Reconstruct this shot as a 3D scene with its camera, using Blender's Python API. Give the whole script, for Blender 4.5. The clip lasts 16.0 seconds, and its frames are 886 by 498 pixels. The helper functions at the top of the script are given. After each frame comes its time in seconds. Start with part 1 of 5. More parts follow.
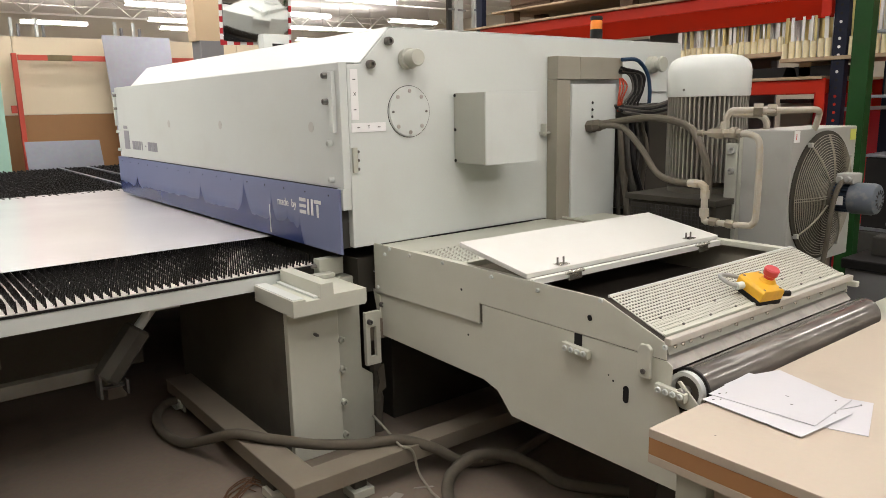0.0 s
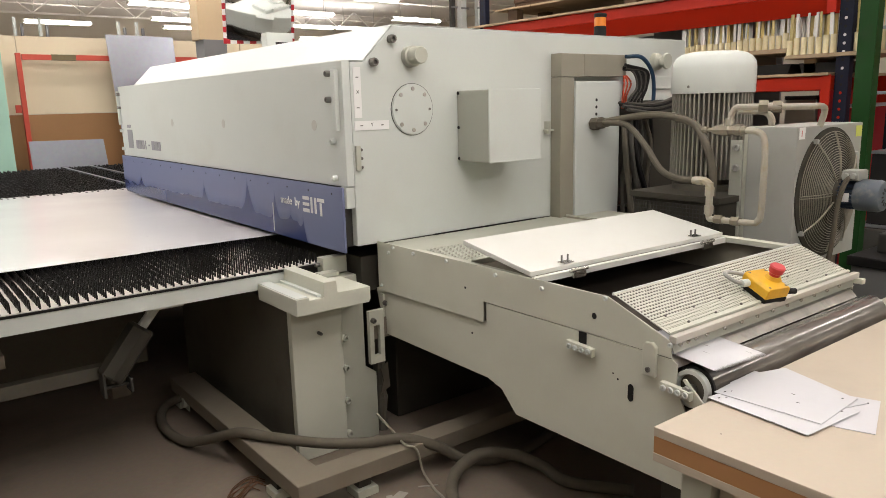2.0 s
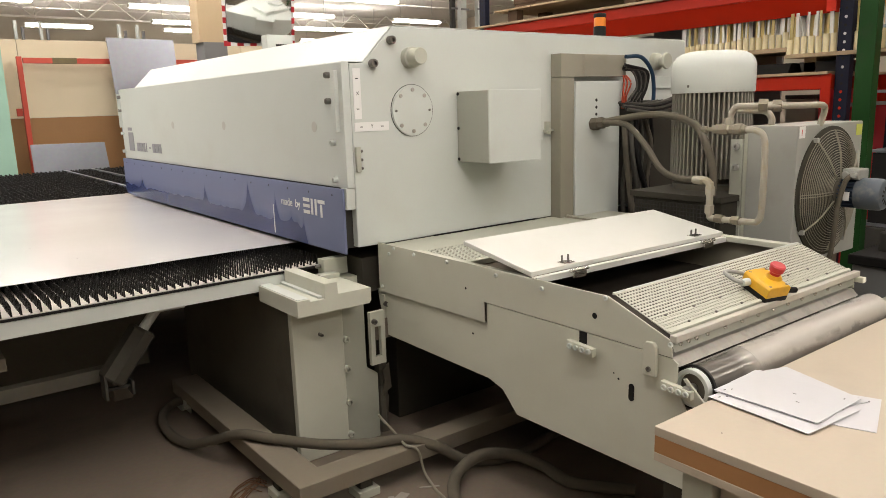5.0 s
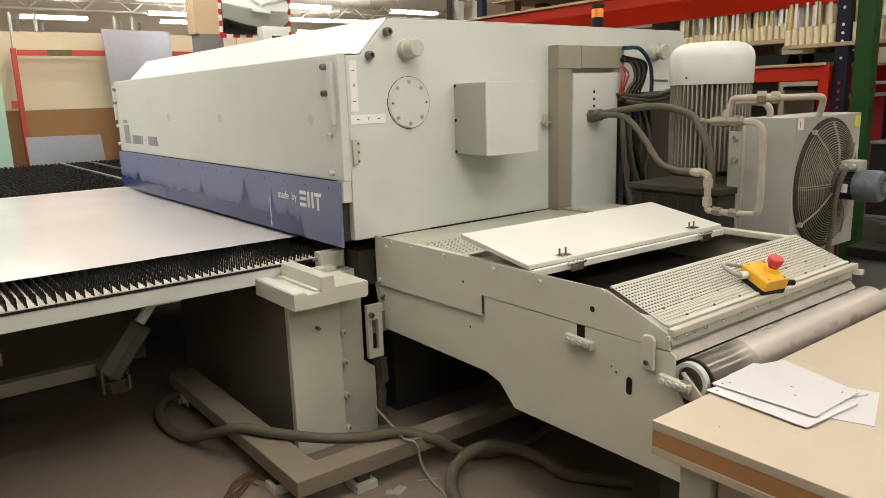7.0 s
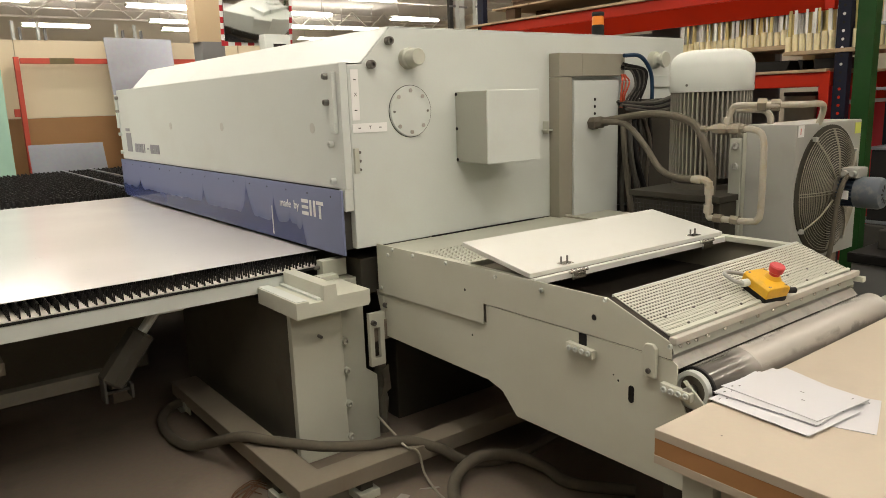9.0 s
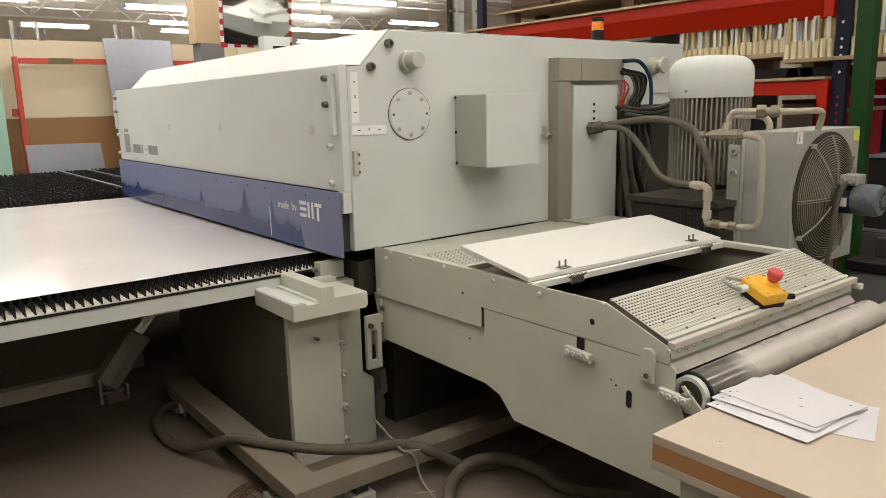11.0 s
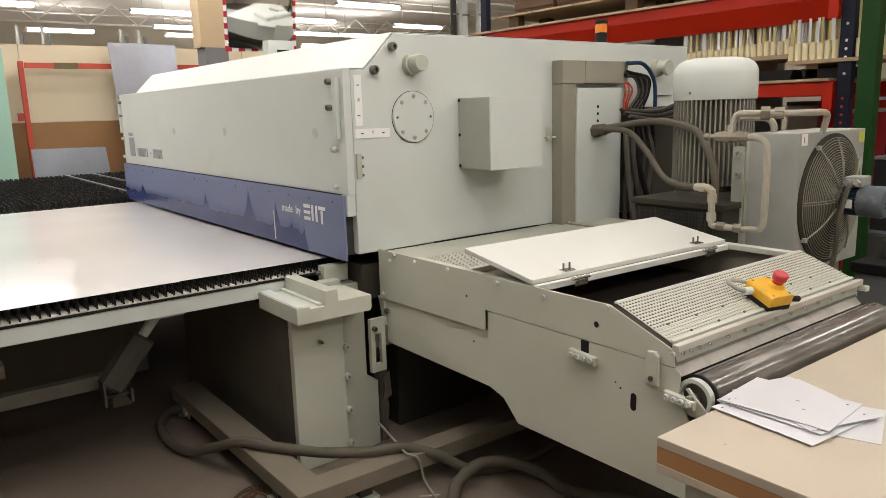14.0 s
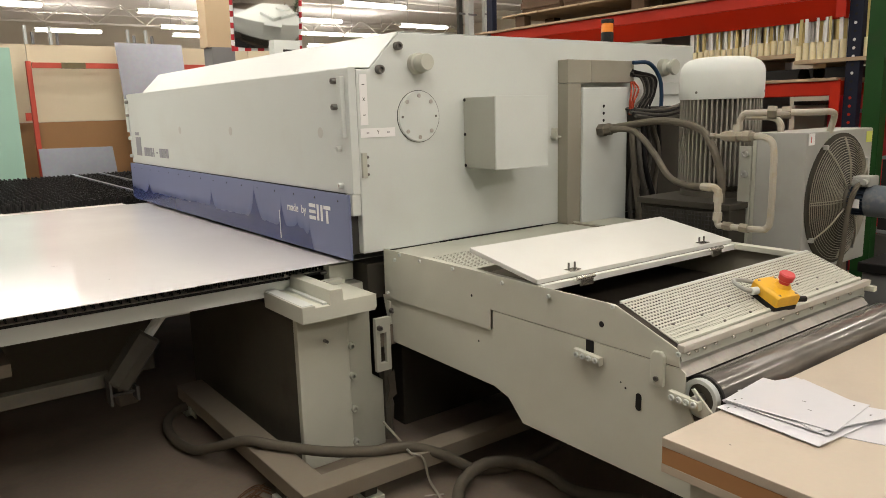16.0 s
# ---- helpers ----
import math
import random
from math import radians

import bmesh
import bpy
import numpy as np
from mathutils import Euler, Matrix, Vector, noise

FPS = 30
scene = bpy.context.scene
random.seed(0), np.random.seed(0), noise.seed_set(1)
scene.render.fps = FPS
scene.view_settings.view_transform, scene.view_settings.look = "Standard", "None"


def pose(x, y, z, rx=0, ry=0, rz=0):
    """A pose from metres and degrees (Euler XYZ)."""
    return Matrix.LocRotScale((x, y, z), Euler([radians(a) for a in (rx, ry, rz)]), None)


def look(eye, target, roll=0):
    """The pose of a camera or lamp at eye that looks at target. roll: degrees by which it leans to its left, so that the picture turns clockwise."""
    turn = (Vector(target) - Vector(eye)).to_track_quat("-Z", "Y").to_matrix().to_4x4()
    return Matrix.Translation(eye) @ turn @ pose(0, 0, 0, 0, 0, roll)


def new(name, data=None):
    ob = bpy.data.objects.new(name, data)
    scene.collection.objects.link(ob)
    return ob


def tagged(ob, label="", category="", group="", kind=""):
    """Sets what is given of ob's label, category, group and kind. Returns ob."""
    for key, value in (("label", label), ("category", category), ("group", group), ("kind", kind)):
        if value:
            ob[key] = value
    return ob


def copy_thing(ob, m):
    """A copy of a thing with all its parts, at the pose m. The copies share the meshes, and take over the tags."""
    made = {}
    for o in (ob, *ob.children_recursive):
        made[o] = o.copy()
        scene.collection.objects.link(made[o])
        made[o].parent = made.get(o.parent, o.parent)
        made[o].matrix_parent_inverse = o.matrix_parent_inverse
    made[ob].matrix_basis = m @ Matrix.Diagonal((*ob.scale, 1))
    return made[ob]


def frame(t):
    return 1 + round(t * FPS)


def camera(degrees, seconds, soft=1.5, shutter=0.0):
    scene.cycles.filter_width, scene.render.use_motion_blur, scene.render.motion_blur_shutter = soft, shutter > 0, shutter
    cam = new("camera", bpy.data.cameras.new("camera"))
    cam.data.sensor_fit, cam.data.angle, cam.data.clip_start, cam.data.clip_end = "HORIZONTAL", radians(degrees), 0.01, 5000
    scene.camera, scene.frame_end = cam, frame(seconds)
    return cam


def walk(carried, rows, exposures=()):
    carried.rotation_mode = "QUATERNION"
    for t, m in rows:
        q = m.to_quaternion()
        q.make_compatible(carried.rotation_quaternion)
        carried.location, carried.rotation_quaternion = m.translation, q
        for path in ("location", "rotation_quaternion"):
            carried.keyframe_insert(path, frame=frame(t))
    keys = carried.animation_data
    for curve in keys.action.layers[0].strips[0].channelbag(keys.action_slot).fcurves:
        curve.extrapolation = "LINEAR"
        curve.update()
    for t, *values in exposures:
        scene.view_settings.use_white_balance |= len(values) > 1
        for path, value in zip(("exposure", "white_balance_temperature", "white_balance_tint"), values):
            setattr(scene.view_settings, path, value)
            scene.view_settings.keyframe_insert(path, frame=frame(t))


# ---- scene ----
# camera: carried by hand, almost still
cam = camera(62.7, 16.0, soft=0.5, shutter=0.5)
PATH = [
    (0, (0.014, -0.015, 1.616), (1.22, 1.531, 1.227), -1.2),
    (0.5, (0.011, -0.013, 1.616), (1.219, 1.535, 1.237), -1.3),
    (1, (0.017, -0.018, 1.613), (1.216, 1.537, 1.233), -1.2),
    (1.5, (0.018, -0.018, 1.618), (1.215, 1.537, 1.232), -1.3),
    (2, (0.02, -0.009, 1.613), (1.217, 1.543, 1.22), -1.4),
    (2.5, (0.021, -0.01, 1.615), (1.217, 1.547, 1.234), -1.5),
    (3, (0.022, -0.012, 1.612), (1.213, 1.548, 1.225), -1.5),
    (3.5, (0.019, -0.007, 1.618), (1.203, 1.557, 1.227), -1.7),
    (4, (0.026, -0.009, 1.616), (1.217, 1.551, 1.228), -1.8),
    (4.2, (0.026, -0.012, 1.607), (1.222, 1.544, 1.222), -1.6),
    (6.3, (0.017, -0.014, 1.619), (1.208, 1.541, 1.214), -1.9),
    (6.5, (0.03, -0.011, 1.613), (1.223, 1.542, 1.206), -1.8),
    (7, (0.033, -0.005, 1.614), (1.229, 1.544, 1.202), -1.8),
    (7.5, (0.033, -0.004, 1.621), (1.23, 1.545, 1.214), -1.9),
    (8, (0.034, -0.006, 1.618), (1.231, 1.546, 1.218), -1.8),
    (8.5, (0.027, -0.009, 1.62), (1.218, 1.55, 1.232), -1.9),
    (9, (0.029, -0.008, 1.627), (1.224, 1.545, 1.23), -2.0),
    (11.3, (0.028, -0.001, 1.618), (1.229, 1.551, 1.235), -1.3),
    (11.5, (0.029, -0.001, 1.616), (1.223, 1.558, 1.233), -1.3),
    (12, (0.039, -0.008, 1.624), (1.231, 1.551, 1.24), -1.7),
    (12.5, (0.042, -0.003, 1.612), (1.235, 1.555, 1.226), -1.6),
    (13, (0.043, -0.002, 1.616), (1.235, 1.556, 1.229), -1.7),
    (13.5, (0.035, -0.005, 1.615), (1.23, 1.553, 1.238), -1.6),
    (14, (0.032, -0.001, 1.619), (1.227, 1.558, 1.242), -1.6),
    (14.5, (0.035, -0.001, 1.621), (1.219, 1.566, 1.245), -1.8),
    (15, (0.031, 0.001, 1.619), (1.223, 1.563, 1.247), -1.7),
    (15.5, (0.037, -0.002, 1.624), (1.223, 1.562, 1.241), -1.5),
    (16, (0.036, -0.002, 1.617), (1.218, 1.567, 1.24), -1.6),
]
walk(cam, [(t, look(eye, target, roll)) for t, eye, target, roll in PATH],
     [(0.0, -0.11, 6400, 15), (3.5, -0.13, 6600, 14), (7.0, -0.14, 6850, 12), (9.0, -0.28, 7000, 11), (12.5, -0.29, 6500, 14), (14.5, -0.26, 6550, 13), (16.0, -0.29, 6750, 13)])

# ---- light: fluorescent hall, no daylight of note ----
world = bpy.data.worlds.new("hall_air")
scene.world = world
world.use_nodes = True
world.node_tree.nodes["Background"].inputs[0].default_value = (1.0, 0.93, 0.82, 1)
world.node_tree.nodes["Background"].inputs[1].default_value = 0.12
scene.view_settings.exposure = 0.0
TUBE_GLOW = 20.0
LAMP_COLOUR = (1.0, 0.965, 0.92)
CEILING = 4.3


# ---- materials ----
def material(name, colour, rough=0.5, metal=0.0, vary=0.12, scale=3.0, fine=60.0, bump=0.05, dirt=None, dirt_amount=0.0, coat=0.0, spread=0.0):
    """Paint or raw surface: colour with slow and fine variation, dirt patches and slight relief."""
    m = bpy.data.materials.new(name)
    m.use_nodes = True
    n, l = m.node_tree.nodes, m.node_tree.links
    b = n["Principled BSDF"]
    geo = n.new("ShaderNodeNewGeometry")
    big, small = n.new("ShaderNodeTexNoise"), n.new("ShaderNodeTexNoise")
    big.inputs["Scale"].default_value, big.inputs["Detail"].default_value = scale, 5
    small.inputs["Scale"].default_value, small.inputs["Detail"].default_value = fine, 3
    coords = n.new("ShaderNodeTexCoord")
    l.new(coords.outputs["Object"], big.inputs["Vector"])
    l.new(coords.outputs["Object"], small.inputs["Vector"])
    lo = tuple(c * (1 - vary) for c in colour)
    hi = tuple(min(1, c * (1 + vary)) for c in colour)
    ramp = n.new("ShaderNodeMix")
    ramp.data_type = "RGBA"
    ramp.inputs["A"].default_value, ramp.inputs["B"].default_value = (*lo, 1), (*hi, 1)
    l.new(big.outputs["Fac"], ramp.inputs["Factor"])
    grain = n.new("ShaderNodeMix")
    grain.data_type, grain.blend_type = "RGBA", "MULTIPLY"
    grain.inputs["Factor"].default_value = vary * 1.2
    l.new(ramp.outputs["Result"], grain.inputs["A"])
    l.new(small.outputs["Color"], grain.inputs["B"])
    last = grain.outputs["Result"]
    if dirt:
        spots = n.new("ShaderNodeTexNoise")
        spots.inputs["Scale"].default_value, spots.inputs["Detail"].default_value = scale * 1.7, 8
        l.new(coords.outputs["Object"], spots.inputs["Vector"])
        cut = n.new("ShaderNodeMapRange")
        cut.inputs["From Min"].default_value, cut.inputs["From Max"].default_value = 0.52, 0.75
        cut.inputs["To Max"].default_value = dirt_amount
        l.new(spots.outputs["Fac"], cut.inputs["Value"])
        mix = n.new("ShaderNodeMix")
        mix.data_type = "RGBA"
        mix.inputs["B"].default_value = (*dirt, 1)
        l.new(cut.outputs["Result"], mix.inputs["Factor"])
        l.new(last, mix.inputs["A"])
        last = mix.outputs["Result"]
    if spread:
        info, hue = n.new("ShaderNodeObjectInfo"), n.new("ShaderNodeHueSaturation")
        span = n.new("ShaderNodeMapRange")
        span.inputs["To Min"].default_value, span.inputs["To Max"].default_value = 1 - spread, 1 + spread
        l.new(info.outputs["Random"], span.inputs["Value"])
        l.new(span.outputs["Result"], hue.inputs["Value"])
        l.new(last, hue.inputs["Color"])
        last = hue.outputs["Color"]
    l.new(last, b.inputs["Base Color"])
    rr = n.new("ShaderNodeMapRange")
    rr.inputs["To Min"].default_value, rr.inputs["To Max"].default_value = max(0.02, rough - 0.08), min(1, rough + 0.1)
    l.new(big.outputs["Fac"], rr.inputs["Value"])
    l.new(rr.outputs["Result"], b.inputs["Roughness"])
    b.inputs["Metallic"].default_value = metal
    b.inputs["Coat Weight"].default_value = coat
    if max(colour) < 0.16 and not metal:
        b.inputs["Specular IOR Level"].default_value = 0.18
    if bump:
        bm = n.new("ShaderNodeBump")
        bm.inputs["Strength"].default_value, bm.inputs["Distance"].default_value = bump, 0.002
        l.new(small.outputs["Fac"], bm.inputs["Height"])
        l.new(bm.outputs["Normal"], b.inputs["Normal"])
    return m


def glow(name, colour, strength):
    m = bpy.data.materials.new(name)
    m.use_nodes = True
    b = m.node_tree.nodes["Principled BSDF"]
    b.inputs["Base Color"].default_value = (*colour, 1)
    b.inputs["Emission Color"].default_value = (*colour, 1)
    b.inputs["Emission Strength"].default_value = strength
    return m


PAINT = material("machine_paint", (0.615, 0.65, 0.61), 0.42, vary=0.05, scale=1.5, fine=90, bump=0.06, dirt=(0.42, 0.39, 0.31), dirt_amount=0.16)
PAINT_GREY = material("grey_green_paint", (0.475, 0.485, 0.405), 0.45, vary=0.06, scale=2.5, bump=0.06, dirt=(0.28, 0.25, 0.19), dirt_amount=0.3)
# machine paint made warmer: bounced light on the lower parts, put into the colour
BOUNCE_WARM_PAINT = material("bounce_warmed_white_paint", (0.585, 0.592, 0.50), 0.42, vary=0.05, scale=1.5, fine=90, bump=0.06, dirt=(0.40, 0.38, 0.28), dirt_amount=0.2)
GRIME = material("grimy_motor_paint", (0.31, 0.29, 0.24), 0.55, vary=0.2, scale=3, bump=0.1, dirt=(0.13, 0.11, 0.085), dirt_amount=0.7)
# dark tone for dusty iron, and for shade put into parts under the table
DUSTY_AND_SHADED = material("dusty_and_shaded_iron", (0.13, 0.12, 0.095), 0.65, vary=0.2, scale=3, dirt=(0.08, 0.07, 0.055), dirt_amount=0.5)
CABINET_RED = material("bright_red_cabinet_paint", (0.62, 0.014, 0.03), 0.4, vary=0.05)
DARK_WOOD = material("dark_old_wood", (0.12, 0.075, 0.045), 0.7, vary=0.25, scale=6)
# plain grey that also carries the shade on the terminal box's side
GREY_AND_BOX_SHADE = material("grey_and_box_shade", (0.40, 0.41, 0.35), 0.5, vary=0.06, scale=3)
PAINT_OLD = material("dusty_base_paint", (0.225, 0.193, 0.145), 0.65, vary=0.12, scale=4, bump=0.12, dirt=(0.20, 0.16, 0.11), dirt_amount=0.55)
DUCT = material("beige_duct_paint", (0.30, 0.28, 0.22), 0.5, vary=0.06, dirt=(0.2, 0.18, 0.13), dirt_amount=0.3)
# near black for castings and for shade painted into low, covered parts
CASTING_AND_SHADE = material("dark_casting_and_shade", (0.06, 0.055, 0.043), 0.6, vary=0.2, scale=3, dirt=(0.04, 0.035, 0.03), dirt_amount=0.5)
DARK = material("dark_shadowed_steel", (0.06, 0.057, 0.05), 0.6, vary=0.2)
BLACK = material("black_rubber", (0.018, 0.017, 0.016), 0.55, vary=0.2)
BELT = material("dusty_belt", (0.062, 0.052, 0.042), 0.7, vary=0.15, scale=4, dirt=(0.10, 0.085, 0.065), dirt_amount=0.5)
BRISTLE = material("black_bristles", (0.012, 0.011, 0.010), 0.35, vary=0.3, bump=0)
BRISTLE_BED = material("pale_brush_strip", (0.63, 0.60, 0.54), 0.7, vary=0.2, scale=12)
STEEL = material("brushed_steel", (0.52, 0.51, 0.49), 0.32, metal=1.0, vary=0.08, scale=6, fine=150)
WORN = material("worn_bare_steel", (0.50, 0.475, 0.425), 0.42, metal=0.3, vary=0.15, scale=14, dirt=(0.2, 0.18, 0.15), dirt_amount=0.5)
COOLER = material("cooler_grey_paint", (0.36, 0.365, 0.335), 0.45, vary=0.06, scale=3, dirt=(0.25, 0.23, 0.19), dirt_amount=0.3)
BOLT = material("bolt_steel", (0.22, 0.21, 0.19), 0.4, metal=0.8, vary=0.15)
CHROME = material("bright_hinge_metal", (0.7, 0.69, 0.66), 0.22, metal=1.0, vary=0.05)
WHITE = material("white_plastic_lid", (0.69, 0.695, 0.645), 0.35, vary=0.03, scale=4, dirt=(0.6, 0.56, 0.47), dirt_amount=0.15)
LABEL = material("white_label", (0.82, 0.82, 0.80), 0.5, vary=0.02, bump=0)
SHEET = material("white_coated_sheet", (0.645, 0.635, 0.625), 0.15, vary=0.015, scale=1.2, fine=30, bump=0, dirt=(0.62, 0.61, 0.6), dirt_amount=0.1)
PLATE = material("cut_white_sheet", (0.62, 0.62, 0.64), 0.32, vary=0.03, scale=6, bump=0.02, dirt=(0.5, 0.5, 0.5), dirt_amount=0.15, spread=0.04)
LOGO = material("grey_lettering", (0.28, 0.28, 0.30), 0.5, vary=0.03, bump=0)
SCUFF = material("grey_scuff", (0.36, 0.355, 0.35), 0.5, bump=0)
RUBBED_BAR = material("rubbed_beige_bar", (0.50, 0.475, 0.415), 0.5, vary=0.08, scale=5, dirt=(0.36, 0.32, 0.26), dirt_amount=0.5)
STAIN = material("rubbed_grey_spot", (0.53, 0.53, 0.485), 0.5, vary=0.05)
LIME = material("lime_sticker", (0.62, 0.66, 0.12), 0.5, bump=0)
YELLOW = material("yellow_plastic", (0.78, 0.43, 0.02), 0.4, vary=0.06, scale=12, dirt=(0.4, 0.22, 0.05), dirt_amount=0.4)
RED_BTN = material("red_button_plastic", (0.60, 0.055, 0.06), 0.35, vary=0.06)
RACK_RED = material("red_rack_paint", (0.52, 0.022, 0.005), 0.4, vary=0.08, scale=3, dirt=(0.36, 0.03, 0.01), dirt_amount=0.3)
RACK_BLUE = material("dark_blue_upright_paint", (0.012, 0.015, 0.032), 0.5, vary=0.2)
FRAME_RED = material("red_frame_paint", (0.60, 0.075, 0.04), 0.5, vary=0.1)
GREEN = material("green_machine_paint", (0.014, 0.062, 0.014), 0.45, vary=0.15, dirt=(0.03, 0.04, 0.02), dirt_amount=0.5)
MINT = material("mint_panel", (0.38, 0.62, 0.50), 0.6, vary=0.05)
CREAM = material("cream_board", (0.76, 0.66, 0.47), 0.65, vary=0.06, scale=1.2)
BROWN = material("brown_hardboard", (0.36, 0.19, 0.075), 0.55, vary=0.12, scale=2)
GALV = material("galvanised_sheet", (0.36, 0.38, 0.43), 0.30, metal=0.75, vary=0.15, scale=2.2, fine=20)
CARTON = material("beige_cladding", (0.62, 0.47, 0.29), 0.7, vary=0.06)
GREYBOX = material("mid_grey_box", (0.22, 0.22, 0.22), 0.6, vary=0.08)
FLOOR = material("dusty_concrete", (0.21, 0.168, 0.128), 0.75, vary=0.22, scale=1.3, fine=45, bump=0.2, dirt=(0.07, 0.058, 0.046), dirt_amount=0.6)
WALL = material("hall_wall", (0.62, 0.57, 0.47), 0.8, vary=0.06, scale=0.6)
ROOF = material("hall_roof", (0.84, 0.82, 0.77), 0.7, vary=0.06, scale=0.5)
HOSE = material("grey_hose", (0.122, 0.108, 0.083), 0.6, vary=0.12, scale=9, dirt=(0.17, 0.14, 0.1), dirt_amount=0.5)
HOSE_DARK = material("dark_hydraulic_hose", (0.10, 0.095, 0.08), 0.5, vary=0.2, scale=9)
PIPE = material("cream_pipe", (0.40, 0.37, 0.30), 0.42, vary=0.1, scale=9, dirt=(0.36, 0.26, 0.10), dirt_amount=0.6)
BRASS = material("plated_fitting", (0.27, 0.24, 0.18), 0.42, metal=0.5, vary=0.2, scale=20)
COWL_BLUE = material("dusty_blue_grey_cowl", (0.115, 0.135, 0.155), 0.5, vary=0.1, scale=12, dirt=(0.3, 0.28, 0.25), dirt_amount=0.5)
BLUEGREY = material("blue_grey_motor_paint", (0.045, 0.065, 0.10), 0.4, vary=0.12)
ORANGE_WIRE = material("orange_wire", (0.44, 0.055, 0.018), 0.5)
RUST_WIRE = material("rusty_brown_wire", (0.14, 0.07, 0.035), 0.7, vary=0.2)
PAPER = material("torn_dusty_paper", (0.36, 0.34, 0.29), 0.8, vary=0.15, scale=20)
BLUE_WIRE = material("blue_hose", (0.02, 0.05, 0.095), 0.4)
AMBER = glow("amber_beacon", (0.70, 0.20, 0.01), 0.06)
TUBE = glow("fluorescent_tube", (1.0, 0.97, 0.92), TUBE_GLOW)
FOIL = material("pale_strip", (0.80, 0.79, 0.76), 0.25, vary=0.1, spread=0.2)
STRAW = material("straw_strip", (0.72, 0.58, 0.24), 0.4, vary=0.12, spread=0.2)
HOLDER = material("cream_holder", (0.82, 0.73, 0.47), 0.6, vary=0.08)
BOARD = material("chipboard_shelf", (0.42, 0.31, 0.19), 0.7, vary=0.12, scale=8)
MIRROR = material("mirror", (0.86, 0.87, 0.86), 0.03, metal=1.0, vary=0.01, bump=0)
RED_TAPE = material("red_tape", (0.55, 0.02, 0.03), 0.5)
OLIVE_TAPE = material("worn_olive_tape", (0.19, 0.15, 0.07), 0.7, vary=0.3, scale=14)
GAUGE_BLACK = material("black_mark", (0.03, 0.03, 0.03), 0.5, bump=0)


def ply(name, colour, ring=22.0):
    """Birch ply face: long faint grain."""
    m = material(name, colour, 0.55, vary=0.06, scale=1.6, fine=70, bump=0.04, dirt=tuple(c * 0.72 for c in colour), dirt_amount=0.45)
    return m


PLY = ply("pale_plywood", (0.515, 0.445, 0.35))
PLY_CORE = ply("brown_board_core", (0.42, 0.21, 0.085))


def blue_apron():
    """Blue paint with a dusty upper band that ends in uneven runs."""
    m = bpy.data.materials.new("blue_apron_paint")
    m.use_nodes = True
    n, l = m.node_tree.nodes, m.node_tree.links
    b = n["Principled BSDF"]
    co, sep = n.new("ShaderNodeTexCoord"), n.new("ShaderNodeSeparateXYZ")
    l.new(co.outputs["Object"], sep.inputs[0])
    flat = n.new("ShaderNodeCombineXYZ")
    l.new(sep.outputs["Y"], flat.inputs[0])
    waves, runs = n.new("ShaderNodeTexNoise"), n.new("ShaderNodeTexNoise")
    waves.inputs["Scale"].default_value, waves.inputs["Detail"].default_value = 1.7, 4
    runs.inputs["Scale"].default_value, runs.inputs["Detail"].default_value = 9.0, 2
    l.new(flat.outputs[0], waves.inputs["Vector"])
    l.new(flat.outputs[0], runs.inputs["Vector"])
    line = n.new("ShaderNodeMath")
    line.operation = "MULTIPLY_ADD"
    line.inputs[1].default_value, line.inputs[2].default_value = 0.06, 0.992
    l.new(waves.outputs["Fac"], line.inputs[0])
    peak = n.new("ShaderNodeMath")
    peak.operation = "MULTIPLY_ADD"
    peak.inputs[1].default_value = 0.045
    l.new(runs.outputs["Fac"], peak.inputs[0])
    l.new(line.outputs[0], peak.inputs[2])
    over = n.new("ShaderNodeMath")
    over.operation = "SUBTRACT"
    l.new(sep.outputs["Z"], over.inputs[0])
    outline = peak.outputs[0]
    # printed spires along the skyline, and its fall towards the near end
    for y, high, wide in ((6.15, 0.065, 0.12), (4.725, 0.10, 0.085), (4.015, 0.17, 0.13), (3.655, 0.125, 0.07), (3.33, 0.075, 0.06), (3.47, 0.03, 0.05)):
        away, near, sharp, tall = (n.new("ShaderNodeMath") for _ in range(4))
        away.operation, away.inputs[1].default_value = "SUBTRACT", y
        l.new(sep.outputs["Y"], away.inputs[0])
        size = n.new("ShaderNodeMath")
        size.operation = "ABSOLUTE"
        l.new(away.outputs[0], size.inputs[0])
        near.operation, near.use_clamp = "MULTIPLY_ADD", True
        near.inputs[1].default_value, near.inputs[2].default_value = -1 / wide, 1.0
        l.new(size.outputs[0], near.inputs[0])
        sharp.operation, sharp.inputs[1].default_value = "POWER", 2.6
        l.new(near.outputs[0], sharp.inputs[0])
        tall.operation, tall.inputs[1].default_value = "MULTIPLY_ADD", high
        l.new(sharp.outputs[0], tall.inputs[0])
        l.new(outline, tall.inputs[2])
        outline = tall.outputs[0]
    fall, summed = n.new("ShaderNodeMapRange"), n.new("ShaderNodeMath")
    fall.inputs["From Min"].default_value, fall.inputs["From Max"].default_value = 3.24, 3.40
    fall.inputs["To Min"].default_value, fall.inputs["To Max"].default_value = -0.16, 0.0
    l.new(sep.outputs["Y"], fall.inputs["Value"])
    l.new(outline, summed.inputs[0])
    l.new(fall.outputs["Result"], summed.inputs[1])
    l.new(summed.outputs[0], over.inputs[1])
    soft = n.new("ShaderNodeMapRange")
    soft.inputs["From Min"].default_value, soft.inputs["From Max"].default_value = -0.022, 0.030
    l.new(over.outputs[0], soft.inputs["Value"])
    mix = n.new("ShaderNodeMix")
    mix.data_type = "RGBA"
